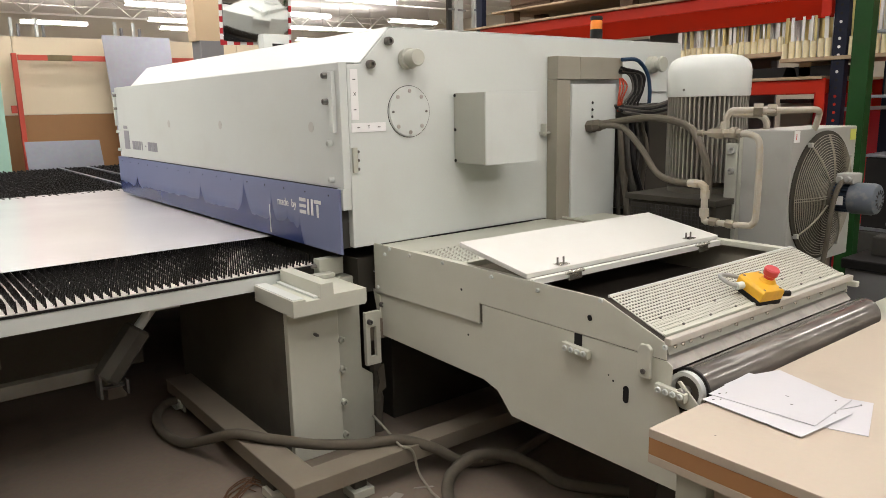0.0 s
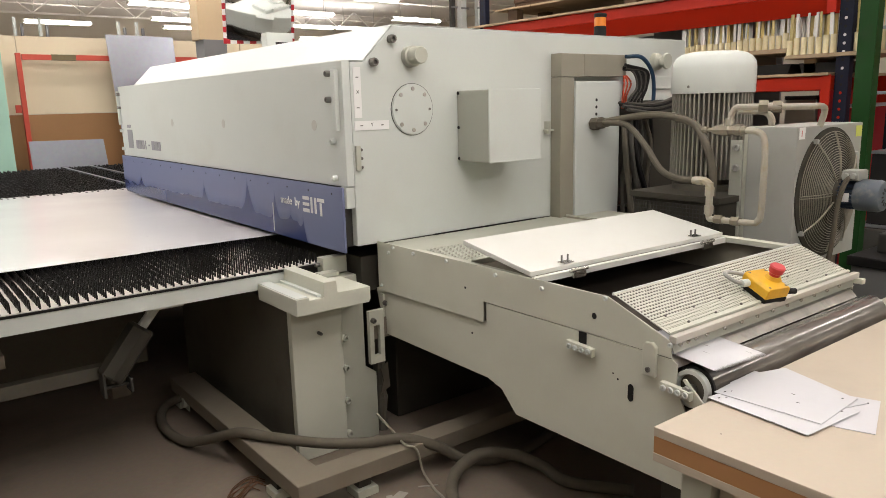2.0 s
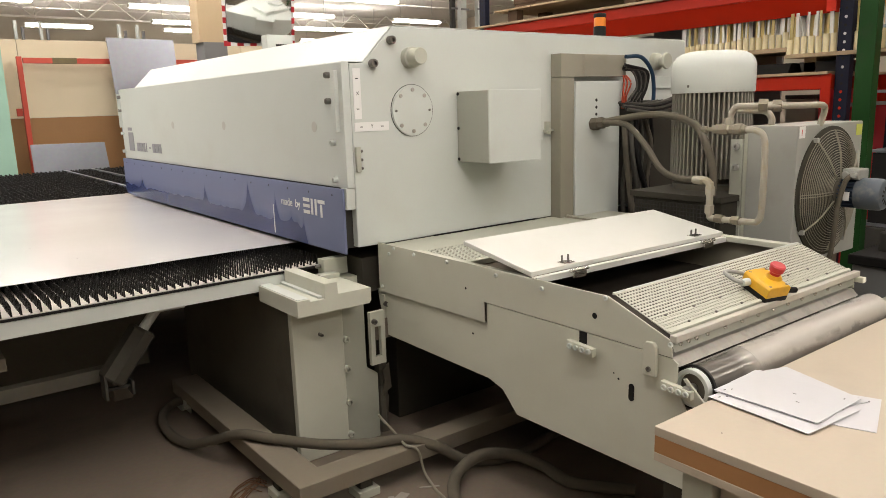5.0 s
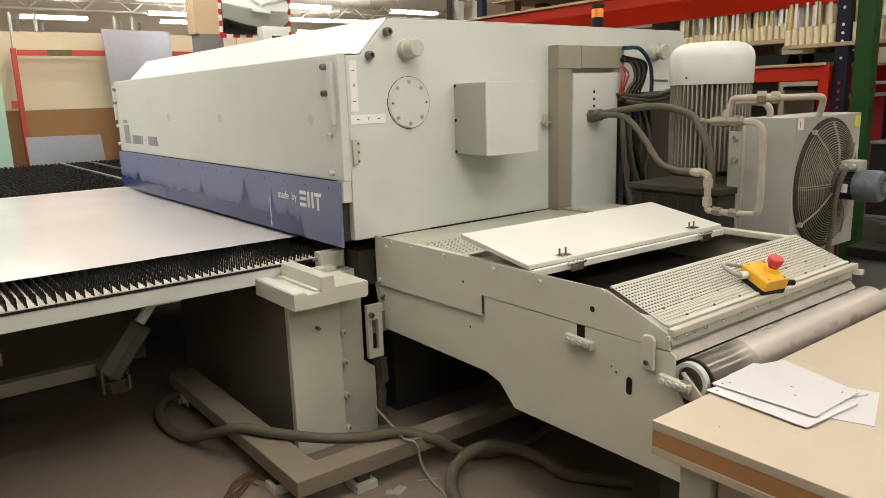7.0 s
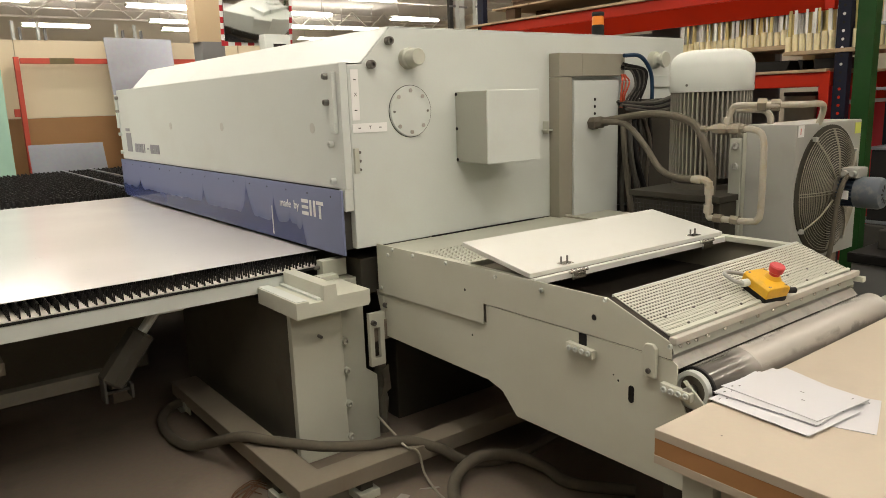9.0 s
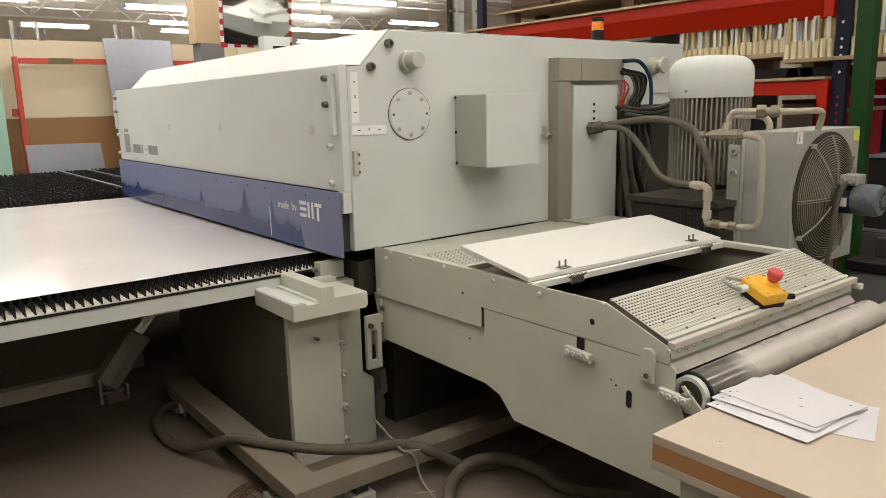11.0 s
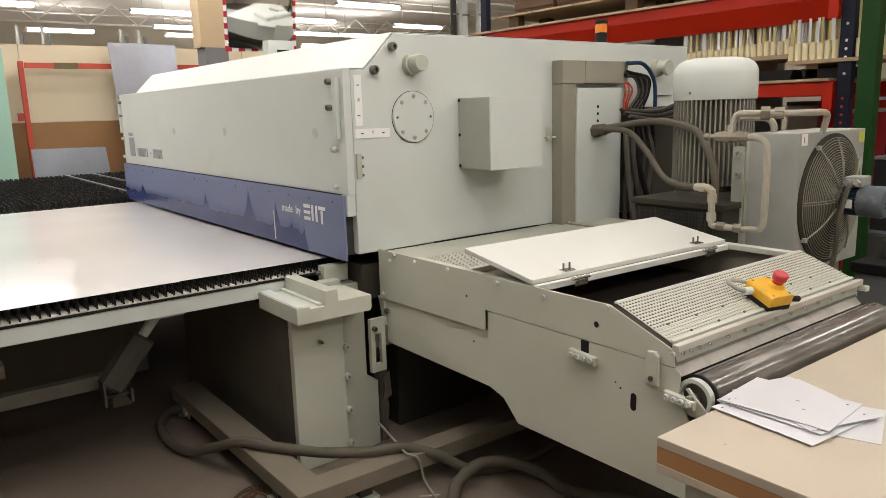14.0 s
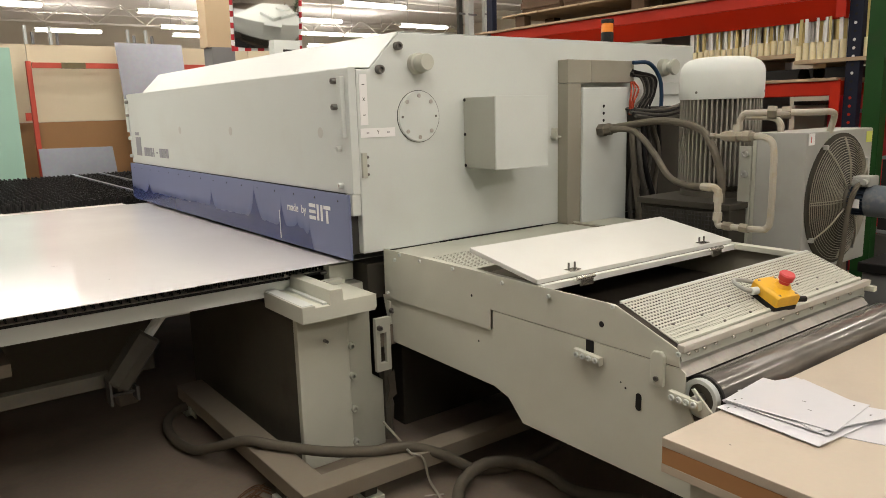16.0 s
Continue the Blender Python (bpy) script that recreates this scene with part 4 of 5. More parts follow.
    bar_bm = boxes((1.872, 3.066, 1.814, 1.838, 0.953, 0.977), bevel=0.002)
    for v in bar_bm.verts:
        v.co.y -= (v.co.x - 2.47) * 0.035
    part("hinge_bar", bar_bm, WHITE, c)
    for x, y in ((2.07, 1.836), (2.88, 1.808)):
        h = part("hinge", boxes((x - 0.035, x + 0.035, y - 0.036, y - 0.028, 0.953, 0.977), bevel=0.001), CHROME, lid, "bright metal hinge")
        part("hinge_leaf", boxes((x - 0.03, x + 0.03, y + 0.022, y + 0.058, 0.999, 1.0025), bevel=0.001), CHROME, h)
        part("pin", cylinder((x - 0.05, y - 0.030, 0.983), (x + 0.05, y - 0.030, 0.983), 0.007, 10), CHROME, h)
        for d in (-0.016, 0.018):
            part("bolt", cylinder((x + d, y + 0.045, 1.002), (x + d, y + 0.045, 1.028), 0.004, 8), BOLT, h)
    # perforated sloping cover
    p = part("perforated_cover", grid_plate(1.876, x1 - 0.003, 1.262, 1.482, 0.898, 0.984, 0.0155, 0.0135, 0.0052, 0.0058), BOUNCE_WARM_PAINT, c, "perforated sloping guard")
    part("backing_strip", prism([(1.264, 0.8925), (1.340, 0.9222), (1.340, 0.9242), (1.264, 0.8945)], "x", 1.880, x1 - 0.006, 0), BOUNCE_WARM_PAINT, p, "solid strip behind the lower holes")
    for i in range(7):
        for y, off in ((1.335, 0.0), (1.285, 0.055)):
            x = 1.95 + off + i * 0.155
            z = 0.898 + (y - 1.262) * 0.391
            part("screw", lathe([(0, 0.0048), (0.6, 0.0048), (1, 0.003)], (x, y, z - 0.001), (x, y - 0.002, z + 0.004), 8), BOLT, p)
    part("top_edge", boxes((1.876, x1 - 0.003, 1.482, 1.490, 0.978, 0.987), bevel=0.002), PAINT, p)
    part("lower_band", prism([(1.262, 0.9005), (1.272, 0.9045), (1.272, 0.9070), (1.262, 0.903)], "x", 1.876, x1 - 0.003, 0), BOUNCE_WARM_PAINT, p)
    # guide bar, screw strip and the steep slide below it
    part("guide_bar", boxes((1.866, 3.12, 1.234, 1.260, 0.874, 0.897), bevel=0.004), RUBBED_BAR, c, "rubbed beige guide bar")
    part("screw_strip", prism([(1.256, 0.873), (1.243, 0.843), (1.246, 0.842), (1.259, 0.872)], "x", 1.872, 3.095, 0), GREY_AND_BOX_SHADE, c, "grey strip with screws")
    for i in range(13):
        x = 1.91 + i * (0.042 if i < 3 else 0.102) + (0 if i < 3 else -0.16)
        part("screw", lathe([(0, 0.009), (0.6, 0.009), (1, 0.004)], (x, 1.2525, 0.862), (x, 1.244, 0.866), 8), CHROME, c)
    part("slide", prism([(1.30, 0.826), (1.252, 0.826), (1.226, 0.801), (1.229, 0.800), (1.254, 0.8235), (1.30, 0.8235)], "x", 1.874, 3.095, 0), WORN, c, "steep worn steel slide above the roller")
    part("end_block", boxes((3.106, 3.135, 1.215, 1.255, 0.85, 0.872), bevel=0.004), BOUNCE_WARM_PAINT, c)
    # fittings on the near side
    for y, z in ((2.80, 0.93), (2.76, 0.96), (2.60, 0.955), (2.36, 0.958), (2.05, 0.952), (1.80, 0.945), (2.87, 0.76), (1.507, 0.966), (1.252, 0.868)):
        bolt(c, (x0, y, z), (-1, 0, 0), 0.0085, 0.008, PAINT)
    for y, z, r in ((1.555, 0.895, 0.011), (2.24, 0.865, 0.006), (2.20, 0.68, 0.005), (1.45, 0.70, 0.004), (1.47, 0.715, 0.003)):
        part("hole", cylinder((x0 + 0.001, y, z), (x0 - 0.0005, y, z), r, 12), BLACK, c)
    part("slot", prism([(1.397 + 0.011 * math.cos(a), 0.668 + 0.012 * math.sin(a) + (0.018 if math.sin(a) > 0 else -0.018)) for a in [k * math.tau / 16 for k in range(16)]], "x", x0 - 0.0008, x0 + 0.002, 0), BLACK, c)
    part("recess", boxes((x0 - 0.0006, x0 + 0.002, 1.588, 1.622, 0.785, 0.826), bevel=0), BLACK, c)
    for ya, yb, za, zb in ((1.545, 1.662, 0.752, 0.790), (1.165, 1.272, 0.716, 0.752)):
        k = part("clamp_block", prism([(ya, za), (yb, za + 0.008), (yb, zb), (ya, zb - 0.008)], "x", x0 - 0.022, x0 - 0.001, 0.003), BOUNCE_WARM_PAINT, c)
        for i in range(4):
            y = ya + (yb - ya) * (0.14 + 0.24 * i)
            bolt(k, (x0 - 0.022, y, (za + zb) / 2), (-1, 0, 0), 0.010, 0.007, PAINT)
    k = part("turn_latch", prism([(1.296, 0.752), (1.345, 0.752), (1.345, 0.848), (1.335, 0.862), (1.308, 0.864), (1.296, 0.85)], "x", x0 - 0.016, x0 - 0.001, 0.004), BOUNCE_WARM_PAINT, c)
    bolt(k, (x0 - 0.016, 1.32, 0.775), (-1, 0, 0), 0.009, 0.006, BOLT)
    # slotted adjusting bars
    for xa, xb, yy, za, zb in ((1.764, 1.846, 2.838, 0.388, 0.652), (1.868, 1.905, 2.872, 0.58, 0.715)):
        q = part("slotted_bar", boxes((xa, xa + 0.024, yy, yy + 0.024, za, zb), (xb - 0.024, xb, yy, yy + 0.024, za, zb), (xa + 0.02, xb - 0.02, yy, yy + 0.024, za, za + 0.04), (xa + 0.02, xb - 0.02, yy, yy + 0.024, zb - 0.075, zb), bevel=0.002), BOUNCE_WARM_PAINT, c)
        bolt(q, (xa * 0.78 + xb * 0.22, yy, zb - 0.045), (0, -1, 0), 0.013, 0.02, BOLT)
    part("bar_bracket", boxes((1.80, 1.90, 2.863, 2.90, 0.50, 0.60)), PAINT_OLD, c)
    # roller and its end bearing
    ry, rz, rr = 1.186, 0.742, 0.0665
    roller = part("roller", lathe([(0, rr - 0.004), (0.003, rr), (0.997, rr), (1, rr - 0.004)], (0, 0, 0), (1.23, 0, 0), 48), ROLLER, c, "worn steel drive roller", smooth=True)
    roller.location = (1.90, ry, rz)
    part("end_band", cylinder((0.0, 0, 0), (0.012, 0, 0), rr + 0.0008, 36, 0.02), BLACK, roller, "black band")
    part("end_ring", lathe([(0.7, 0.044), (0, 0.047), (0, 0.0595), (1, 0.0595)], (-0.022, 0, 0), (-0.001, 0, 0), 36), PAINT, roller, "white end ring", smooth=True)
    part("ring_recess", cylinder((-0.0088, 0, 0), (-0.0078, 0, 0), 0.0435, 24, 0.02), DUSTY_AND_SHADED, roller, "dark recess")
    part("end_ring", lathe([(0, 0.055), (1, 0.053)], (1.231, 0, 0), (1.252, 0, 0), 36), LABEL, roller, smooth=True)
    part("shaft", cylinder((-0.05, 0, 0), (1.29, 0, 0), 0.014, 16), STEEL, roller)
    part("bearing_arm", prism([(1.227, 0.715), (1.15, 0.69), (1.115, 0.70), (1.195, 0.775), (1.205, 0.77), (1.165, 0.725), (1.227, 0.745)], "x", x0 - 0.002, x0 + 0.006, 0.0015), BOUNCE_WARM_PAINT, c)
    part("bearing_arm", prism([(1.227, 0.715), (1.15, 0.69), (1.115, 0.70), (1.195, 0.775), (1.205, 0.77), (1.165, 0.725), (1.227, 0.745)], "x", 3.157, 3.165, 0.0015), BOUNCE_WARM_PAINT, c)
    return roller


def grid_plate(xa, xb, ya, yb, za, zb, px, py, bar_x, bar_y):
    """A sheet with rows of oblong holes, from (ya, za) up to (yb, zb): webs both ways."""
    bm = bmesh.new()
    t = 0.0018
    slope = (zb - za) / (yb - ya)

    def slab(x0, x1, y0, y1, lift):
        v = [bm.verts.new((x, y, za + (y - ya) * slope + z + lift)) for z in (-t, 0) for y in (y0, y1) for x in (x0, x1)]
        for f in ((0, 1, 3, 2), (4, 6, 7, 5), (0, 4, 5, 1), (2, 3, 7, 6), (0, 2, 6, 4), (1, 5, 7, 3)):
            bm.faces.new([v[i] for i in f])

    n = int((yb - ya) / py)
    for j in range(n + 1):
        y = ya + j * (yb - ya - bar_y) / n
        slab(xa, xb, y, y + bar_y, 0)
    n = int((xb - xa) / px)
    for i in range(n + 1):
        x = xa + i * (xb - xa - bar_x) / n
        slab(x, x + bar_x, ya, yb, -0.0004)
    return bm


def emergency_stop():
    e = thing("emergency_stop", "yellow emergency stop box with a red mushroom button", "emergency stop")
    e.matrix_basis = pose(2.470, 1.296, 0.914, 21, 0, -14)
    part("base", boxes((-0.052, 0.052, -0.062, 0.062, 0.0, 0.020), bevel=0.004), BLACK, e, "black base")
    part("housing", prism([(-0.052, 0.020), (0.052, 0.020), (0.052, 0.054), (0.043, 0.063), (-0.043, 0.063), (-0.052, 0.054)], "y", -0.062, 0.062, 0.004), YELLOW, e)
    part("collar", lathe([(0, 0.03), (1, 0.022)], (0.026, 0.0, 0.063), (0.026, 0.0, 0.075), 24), YELLOW, e, smooth=True)
    part("button", lathe([(0, 0.018), (0.3, 0.020), (0.4, 0.025), (0.9, 0.027), (1, 0.023)], (0.026, 0.0, 0.073), (0.026, 0.0, 0.115), 28), RED_BTN, e, "red mushroom head", smooth=True)
    for x in (-0.05, 0.05):
        for y in (-0.05, 0.05):
            bolt(e, (x * 0.75, y, 0.061), (0, 0, 1), 0.005, 0.003, BOLT)
    part("gland", cylinder((-0.052, 0.03, 0.035), (-0.085, 0.03, 0.035), 0.014, 12), PAINT, e)
    part("cable", tube([(-0.08, 0.03, 0.035), (-0.115, 0.04, 0.045), (-0.125, 0.075, 0.05), (-0.09, 0.10, 0.04), (-0.03, 0.09, 0.03), (0.02, 0.06, 0.02)], 0.0075, 8), COOLER, e)
    part("gland", cylinder((0.052, -0.04, 0.03), (0.10, -0.05, 0.03), 0.011, 12), BLACK, e)


# ---- bench and cut plates ----
def bench():
    b = thing("workbench", "plywood-topped workbench with a brown core edge", "workbench")
    x0, x1, y0, y1 = 1.566, 3.3, -0.7, 1.09
    part("top_ply", boxes((x0, x1, y0, y1, 0.724, 0.750), bevel=0.0025), PLY, b)
    part("core", boxes((x0 + 0.001, x1 - 0.001, y0 + 0.001, y1 - 0.001, 0.676, 0.7238), bevel=0.001), PLY_CORE, b, "brown board layer")
    part("under_ply", boxes((x0, x1, y0, y1, 0.652, 0.6758), bevel=0.002), PLY, b)
    for x in (x0 + 0.03, x1 - 0.13):
        for y in (y1 - 0.16, y0 + 0.06):
            part("leg", boxes((x, x + 0.09, y, y + 0.09, 0, 0.652)), PAINT_GREY, b)
    part("apron_board", boxes((x0 + 0.13, x1 - 0.14, y1 - 0.12, y1 - 0.09, 0.56, 0.652)), PLY, b)
    part("apron_board", boxes((x0 + 0.05, x0 + 0.08, y0 + 0.16, y1 - 0.17, 0.56, 0.652)), PLY, b)
    for x, y in ((1.66, 0.95), (2.9, 0.92)):
        part("screw", cylinder((x, y, 0.7495), (x, y, 0.7506), 0.0025, 10), BOLT, b)


def cut_plate(x, y, z, turn, first=[]):
    """One sheared blank, 0.24 by 0.30 m, with a small notch and punched slots."""
    if first:
        return copy_thing(first[0], pose(x, y, z, 0, 0, turn))
    p = thing("cut_plate", "small sheared white metal blank with punched slots", "metal blank", "blanks on the bench")
    part("blank", prism([(-0.123, -0.152), (0.123, -0.152), (0.123, 0.152), (-0.123, 0.152), (-0.123, -0.05), (-0.120, -0.05), (-0.120, -0.06), (-0.123, -0.06)], "z", 0, 0.0016, 0), PLATE, p)
    for a, b, c, d in ((-0.03, -0.0275, -0.055, -0.045), (0.020, 0.0225, -0.02, -0.009), (-0.105, -0.097, 0.128, 0.132), (-0.085, -0.078, 0.118, 0.121), (0.085, 0.092, -0.125, -0.121)):
        part("slot", boxes((a, b, c, d, 0.0017, 0.0021), bevel=0), GAUGE_BLACK, p, "dark punched slot")
    p.matrix_basis = pose(x, y, z, 0, 0, turn)
    first.append(p)
    return p


# ---- hydraulic unit ----
def hydraulics():
    h = thing("hydraulic_unit", "grey hydraulic power unit with tall finned motor", "hydraulic unit")
    part("tank", boxes((3.22, 4.1, 1.93, 2.44, 0.0, 1.10), bevel=0.008), CASTING_AND_SHADE, h, "dusty oil tank")
    part("tank_lid", boxes((3.20, 4.12, 1.92, 2.46, 1.10, 1.13), bevel=0.004), CASTING_AND_SHADE, h)
    part("tank_grille", mesh_panel(3.205, 1.95, 2.42, 0.84, 1.08), DARK, h, "wire mesh side")
    cx, cy = 3.568, 2.220
    part("motor_foot", lathe([(0, 0.19), (0.3, 0.19), (0.35, 0.15), (1, 0.15)], (cx, cy, 1.13), (cx, cy, 1.22), 32), DUSTY_AND_SHADED, h, smooth=True)
    # core darker than the fins: shade of the gaps put into its colour
    part("motor_core", cylinder((cx, cy, 1.20), (cx, cy, 1.645), 0.172, 40), DUSTY_AND_SHADED, h)
    fin = None
    for k in range(52):
        a = math.tau * k / 52
        if not fin:
            fin = part("fin", boxes((0.168, 0.204, -0.004, 0.004, 1.19, 1.64), bevel=0), GRIME, h)
            ob = fin
        else:
            ob = fin.copy()
            scene.collection.objects.link(ob)
        ob.matrix_basis = pose(cx, cy, 0, 0, 0, math.degrees(a))
    part("fan_cowl", lathe([(0, 0.207), (0.03, 0.211), (0.62, 0.211), (0.76, 0.205), (0.88, 0.188), (0.96, 0.16), (1, 0.12)], (cx, cy, 1.630), (cx, cy, 1.842), 48), PAINT, h, "smooth white motor cowl", smooth=True)
    for a in (178, 292):
        bolt(h, (cx + 0.209 * math.cos(radians(a)), cy + 0.209 * math.sin(radians(a)), 1.665), (math.cos(radians(a)), math.sin(radians(a)), 0), 0.007, 0.004, BOLT)
    # hoses
    part("hose", tube([(3.30, 2.81, 1.474), (3.31, 2.70, 1.482), (3.33, 2.58, 1.465), (3.28, 2.42, 1.36), (3.22, 2.28, 1.25), (3.19, 2.16, 1.215), (3.13, 2.0, 1.219)], 0.0165, 12), HOSE, h, "grey hydraulic hose")
    part("hose", tube([(3.35, 2.81, 1.478), (3.34, 2.66, 1.50), (3.34, 2.40, 1.525), (3.30, 2.16, 1.485), (3.26, 2.06, 1.40), (3.25, 2.0, 1.26), (3.25, 2.0, 1.12)], 0.0195, 12), HOSE, h, "grey hydraulic hose")
    part("gland", lathe([(0, 0.036), (0.5, 0.036), (0.55, 0.029), (1, 0.026)], (3.30, 2.812, 1.474), (3.31, 2.73, 1.48), 6), HOSE, h)
    part("gland", lathe([(0, 0.034), (0.5, 0.034), (0.55, 0.028), (1, 0.026)], (3.345, 2.80, 1.478), (3.345, 2.73, 1.485), 6), HOSE, h)
    for k, x in enumerate((3.57, 3.63, 3.68)):
        part("hose", tube([(x, 2.80, 1.50), (x - 0.02, 2.76, 1.25), (x + 0.03 * k, 2.72, 0.95), (x, 2.6, 0.6), (3.6, 2.46, 0.5)], 0.017, 8), (HOSE, HOSE_DARK, BLACK)[k], h)
    # dark hoses hanging down behind the hose panel
    for k in range(7):
        x = 3.575 + 0.055 * k
        part("hose", tube([(x, 2.86, 1.52 - 0.02 * (k % 3)), (x + 0.015 * (k % 2), 2.84 - 0.01 * (k % 3), 1.32), (x - 0.02 + 0.02 * (k % 3), 2.85, 1.1), (x, 2.83, 0.8)], 0.012 + 0.003 * (k % 2), 8), (BLACK, HOSE_DARK, HOSE)[k % 3], h)
    # pipework at the cooler
    px = 3.12
    part("pipe", tube([(px, 1.93, 1.215), (px, 1.93, 1.06)], 0.016, 10), PIPE, h)
    for z in (1.172, 1.085):
        part("nut", lathe([(0, 0.0225), (1, 0.0225)], (px, 1.93, z - 0.02), (px, 1.93, z + 0.02), 6), PIPE, h)
    part("elbow", tube([(px, 2.02, 1.219), (px, 1.955, 1.219), (px, 1.932, 1.20), (px, 1.93, 1.17)], 0.0185, 10), PIPE, h)
    part("nut", lathe([(0, 0.0225), (1, 0.0225)], (px, 2.0, 1.219), (px, 1.965, 1.219), 6), PIPE, h)
    part("elbow", tube([(px, 1.93, 1.07), (px, 1.925, 1.045), (px, 1.90, 1.042), (px, 1.72, 1.045), (px, 1.685, 1.055), (px, 1.67, 1.10), (px, 1.668, 1.30), (px, 1.675, 1.42), (px, 1.71, 1.455), (px, 1.78, 1.462)], 0.0148, 12), PIPE, h, "cream bent pipe")
    for y in (1.875, 1.79):
        part("nut", lathe([(0, 0.0225), (1, 0.0225)], (px, y + 0.02, 1.044), (px, y - 0.02, 1.044), 6), BRASS, h)
    part("valve", lathe([(0, 0.015), (0.12, 0.015), (0.13, 0.010), (0.24, 0.010), (0.26, 0.019), (0.45, 0.027), (0.62, 0.029), (0.66, 0.024), (0.75, 0.024), (0.76, 0.027), (0.9, 0.027), (0.92, 0.02), (1, 0.019)], (px, 1.98, 1.46), (px, 1.76, 1.462), 8), BRASS, h, "brass tee valve")
    part("nut", lathe([(0, 0.0225), (1, 0.0225)], (px, 1.847, 1.475), (px, 1.846, 1.512), 6), PIPE, h)
    part("pipe", tube([(px, 1.840, 1.50), (px, 1.838, 1.53), (px, 1.815, 1.560), (px, 1.765, 1.564), (px + 0.05, 1.62, 1.562), (px + 0.24, 1.60, 1.560), (px + 0.42, 1.63, 1.556), (px + 0.465, 1.64, 1.53), (px + 0.47, 1.66, 1.46)], 0.0148, 12), PIPE, h, "cream bent pipe")
    part("nut", lathe([(0, 0.03), (0.4, 0.03), (0.42, 0.02), (0.58, 0.02), (0.6, 0.027), (1, 0.027)], (px + 0.01, 1.715, 1.564), (px + 0.05, 1.63, 1.562), 6), BRASS, h)
    part("pipe", tube([(3.42, 1.98, 1.54), (3.44, 1.86, 1.535), (3.46, 1.83, 1.50), (3.46, 1.83, 1.46)], 0.016, 10), PIPE, h)


def mesh_panel(x, ya, yb, za, zb):
    bm = bmesh.new()
    n, k = 24, 12
    dims = [(x - 0.004, x, ya + i * (yb - ya) / n, ya + i * (yb - ya) / n + 0.005, za, zb) for i in range(n + 1)]
    dims += [(x - 0.005, x - 0.001, ya, yb, za + i * (zb - za) / k, za + i * (zb - za) / k + 0.005) for i in range(k + 1)]
    bm.free()
    return boxes(*dims, bevel=0)


def oil_cooler():
    """Housing with a round fan guard of rings and spokes, fan motor on stays."""
    c = thing("oil_cooler", "grey oil cooler with round fan guard and motor", "oil cooler", at=(3.37, 1.65, 0))
    w, d, zt, zb = 0.668, 0.245, 1.467, 0.80
    part("housing", boxes((0, w, 0.002, d, zb, zt), bevel=0.006), COOLER, c)
    part("flange", boxes((0.004, w - 0.004, d + 0.001, d + 0.02, zb, zt - 0.01), bevel=0.003), PAINT_GREY, c)
    part("side_rail", boxes((-0.006, 0.02, d + 0.022, d + 0.085, zb, 1.40), bevel=0.003), GREY_AND_BOX_SHADE, c)
    for z in (1.385, 1.285, 1.02):
        bolt(c, (-0.006, d + 0.05, z - 0.02), (-1, 0, 0), 0.018, 0.014, COOLER)
    for x in (0.05, w - 0.12):
        part("leg", boxes((x, x + 0.07, 0.06, 0.2, 0, zb)), PAINT_OLD, c)
    cx, cz, r = w * 0.485, 1.138, 0.297
    part("fan_ring", lathe([(0, r + 0.02), (1, r + 0.02)], (cx, 0.0015, cz), (cx, -0.006, cz), 48), CASTING_AND_SHADE, c, "dark fan opening")
    for k in range(5):
        a = math.tau * k / 5
        bm = prism([(0.06, -0.03), (0.27, -0.08), (0.28, 0.05), (0.06, 0.03)], "y", -0.012, -0.009, 0)
        part("fan_blade", bm, DARK, c).matrix_basis = Matrix.Translation((cx, 0, cz)) @ Matrix.Rotation(a, 4, "Y")
    n = 20
    for k in range(1, n + 1):
        rr = 0.06 + (r - 0.06) * k / n
        y = -0.055 + 0.04 * (k / n) ** 2
        bm = bmesh.new()
        seg = 40
        loops = []
        for i in range(seg):
            a = math.tau * i / seg
            o = Vector((math.cos(a), 0, math.sin(a)))
            loops.append([bm.verts.new(Vector((cx, y, cz)) + o * (rr + q * 0.0019) + Vector((0, s * 0.0019, 0))) for q, s in ((-1, 0), (0, -1), (1, 0), (0, 1))])
        for i in range(seg):
            for j in range(4):
                bm.faces.new((loops[i][j], loops[i][(j + 1) % 4], loops[(i + 1) % seg][(j + 1) % 4], loops[(i + 1) % seg][j]))
        part("guard_ring", bm, DUCT, c)
    for k in range(4):
        a = math.tau * k / 4 + 0.6
        o = Vector((math.cos(a), 0, math.sin(a)))
        p = Vector((cx, 0, cz))
        part("guard_stay", tube([p + o * 0.07 + Vector((0, -0.062, 0)), p + o * 0.2 + Vector((0, -0.05, 0)), p + o * (r + 0.01) + Vector((0, -0.018, 0))], 0.0042, 6), DUCT, c)
        part("stay_foot", boxes((p.x + o.x * (r + 0.012) - 0.011, p.x + o.x * (r + 0.012) + 0.011, -0.024, 0.001, p.z + o.z * (r + 0.012) - 0.011, p.z + o.z * (r + 0.012) + 0.011), bevel=0.004), COOLER, c)
    for a in (math.pi / 2, -math.pi / 2, math.pi):
        o = Vector((math.cos(a), 0, math.sin(a)))
        side = Vector((o.z, 0, -o.x)) * 0.006
        for e in (-1, 1):
            part("guard_stay", tube([Vector((cx, -0.06, cz)) + o * 0.07 + side * e, Vector((cx, -0.05, cz)) + o * 0.19 + side * e, Vector((cx, -0.018, cz)) + o * r + side * e], 0.0024, 6), DUCT, c)
    motor = part("fan_motor", cylinder((cx, -0.07, cz), (cx, -0.145, cz), 0.058, 24), BLUEGREY, c, "dark blue-grey fan motor", smooth=True)
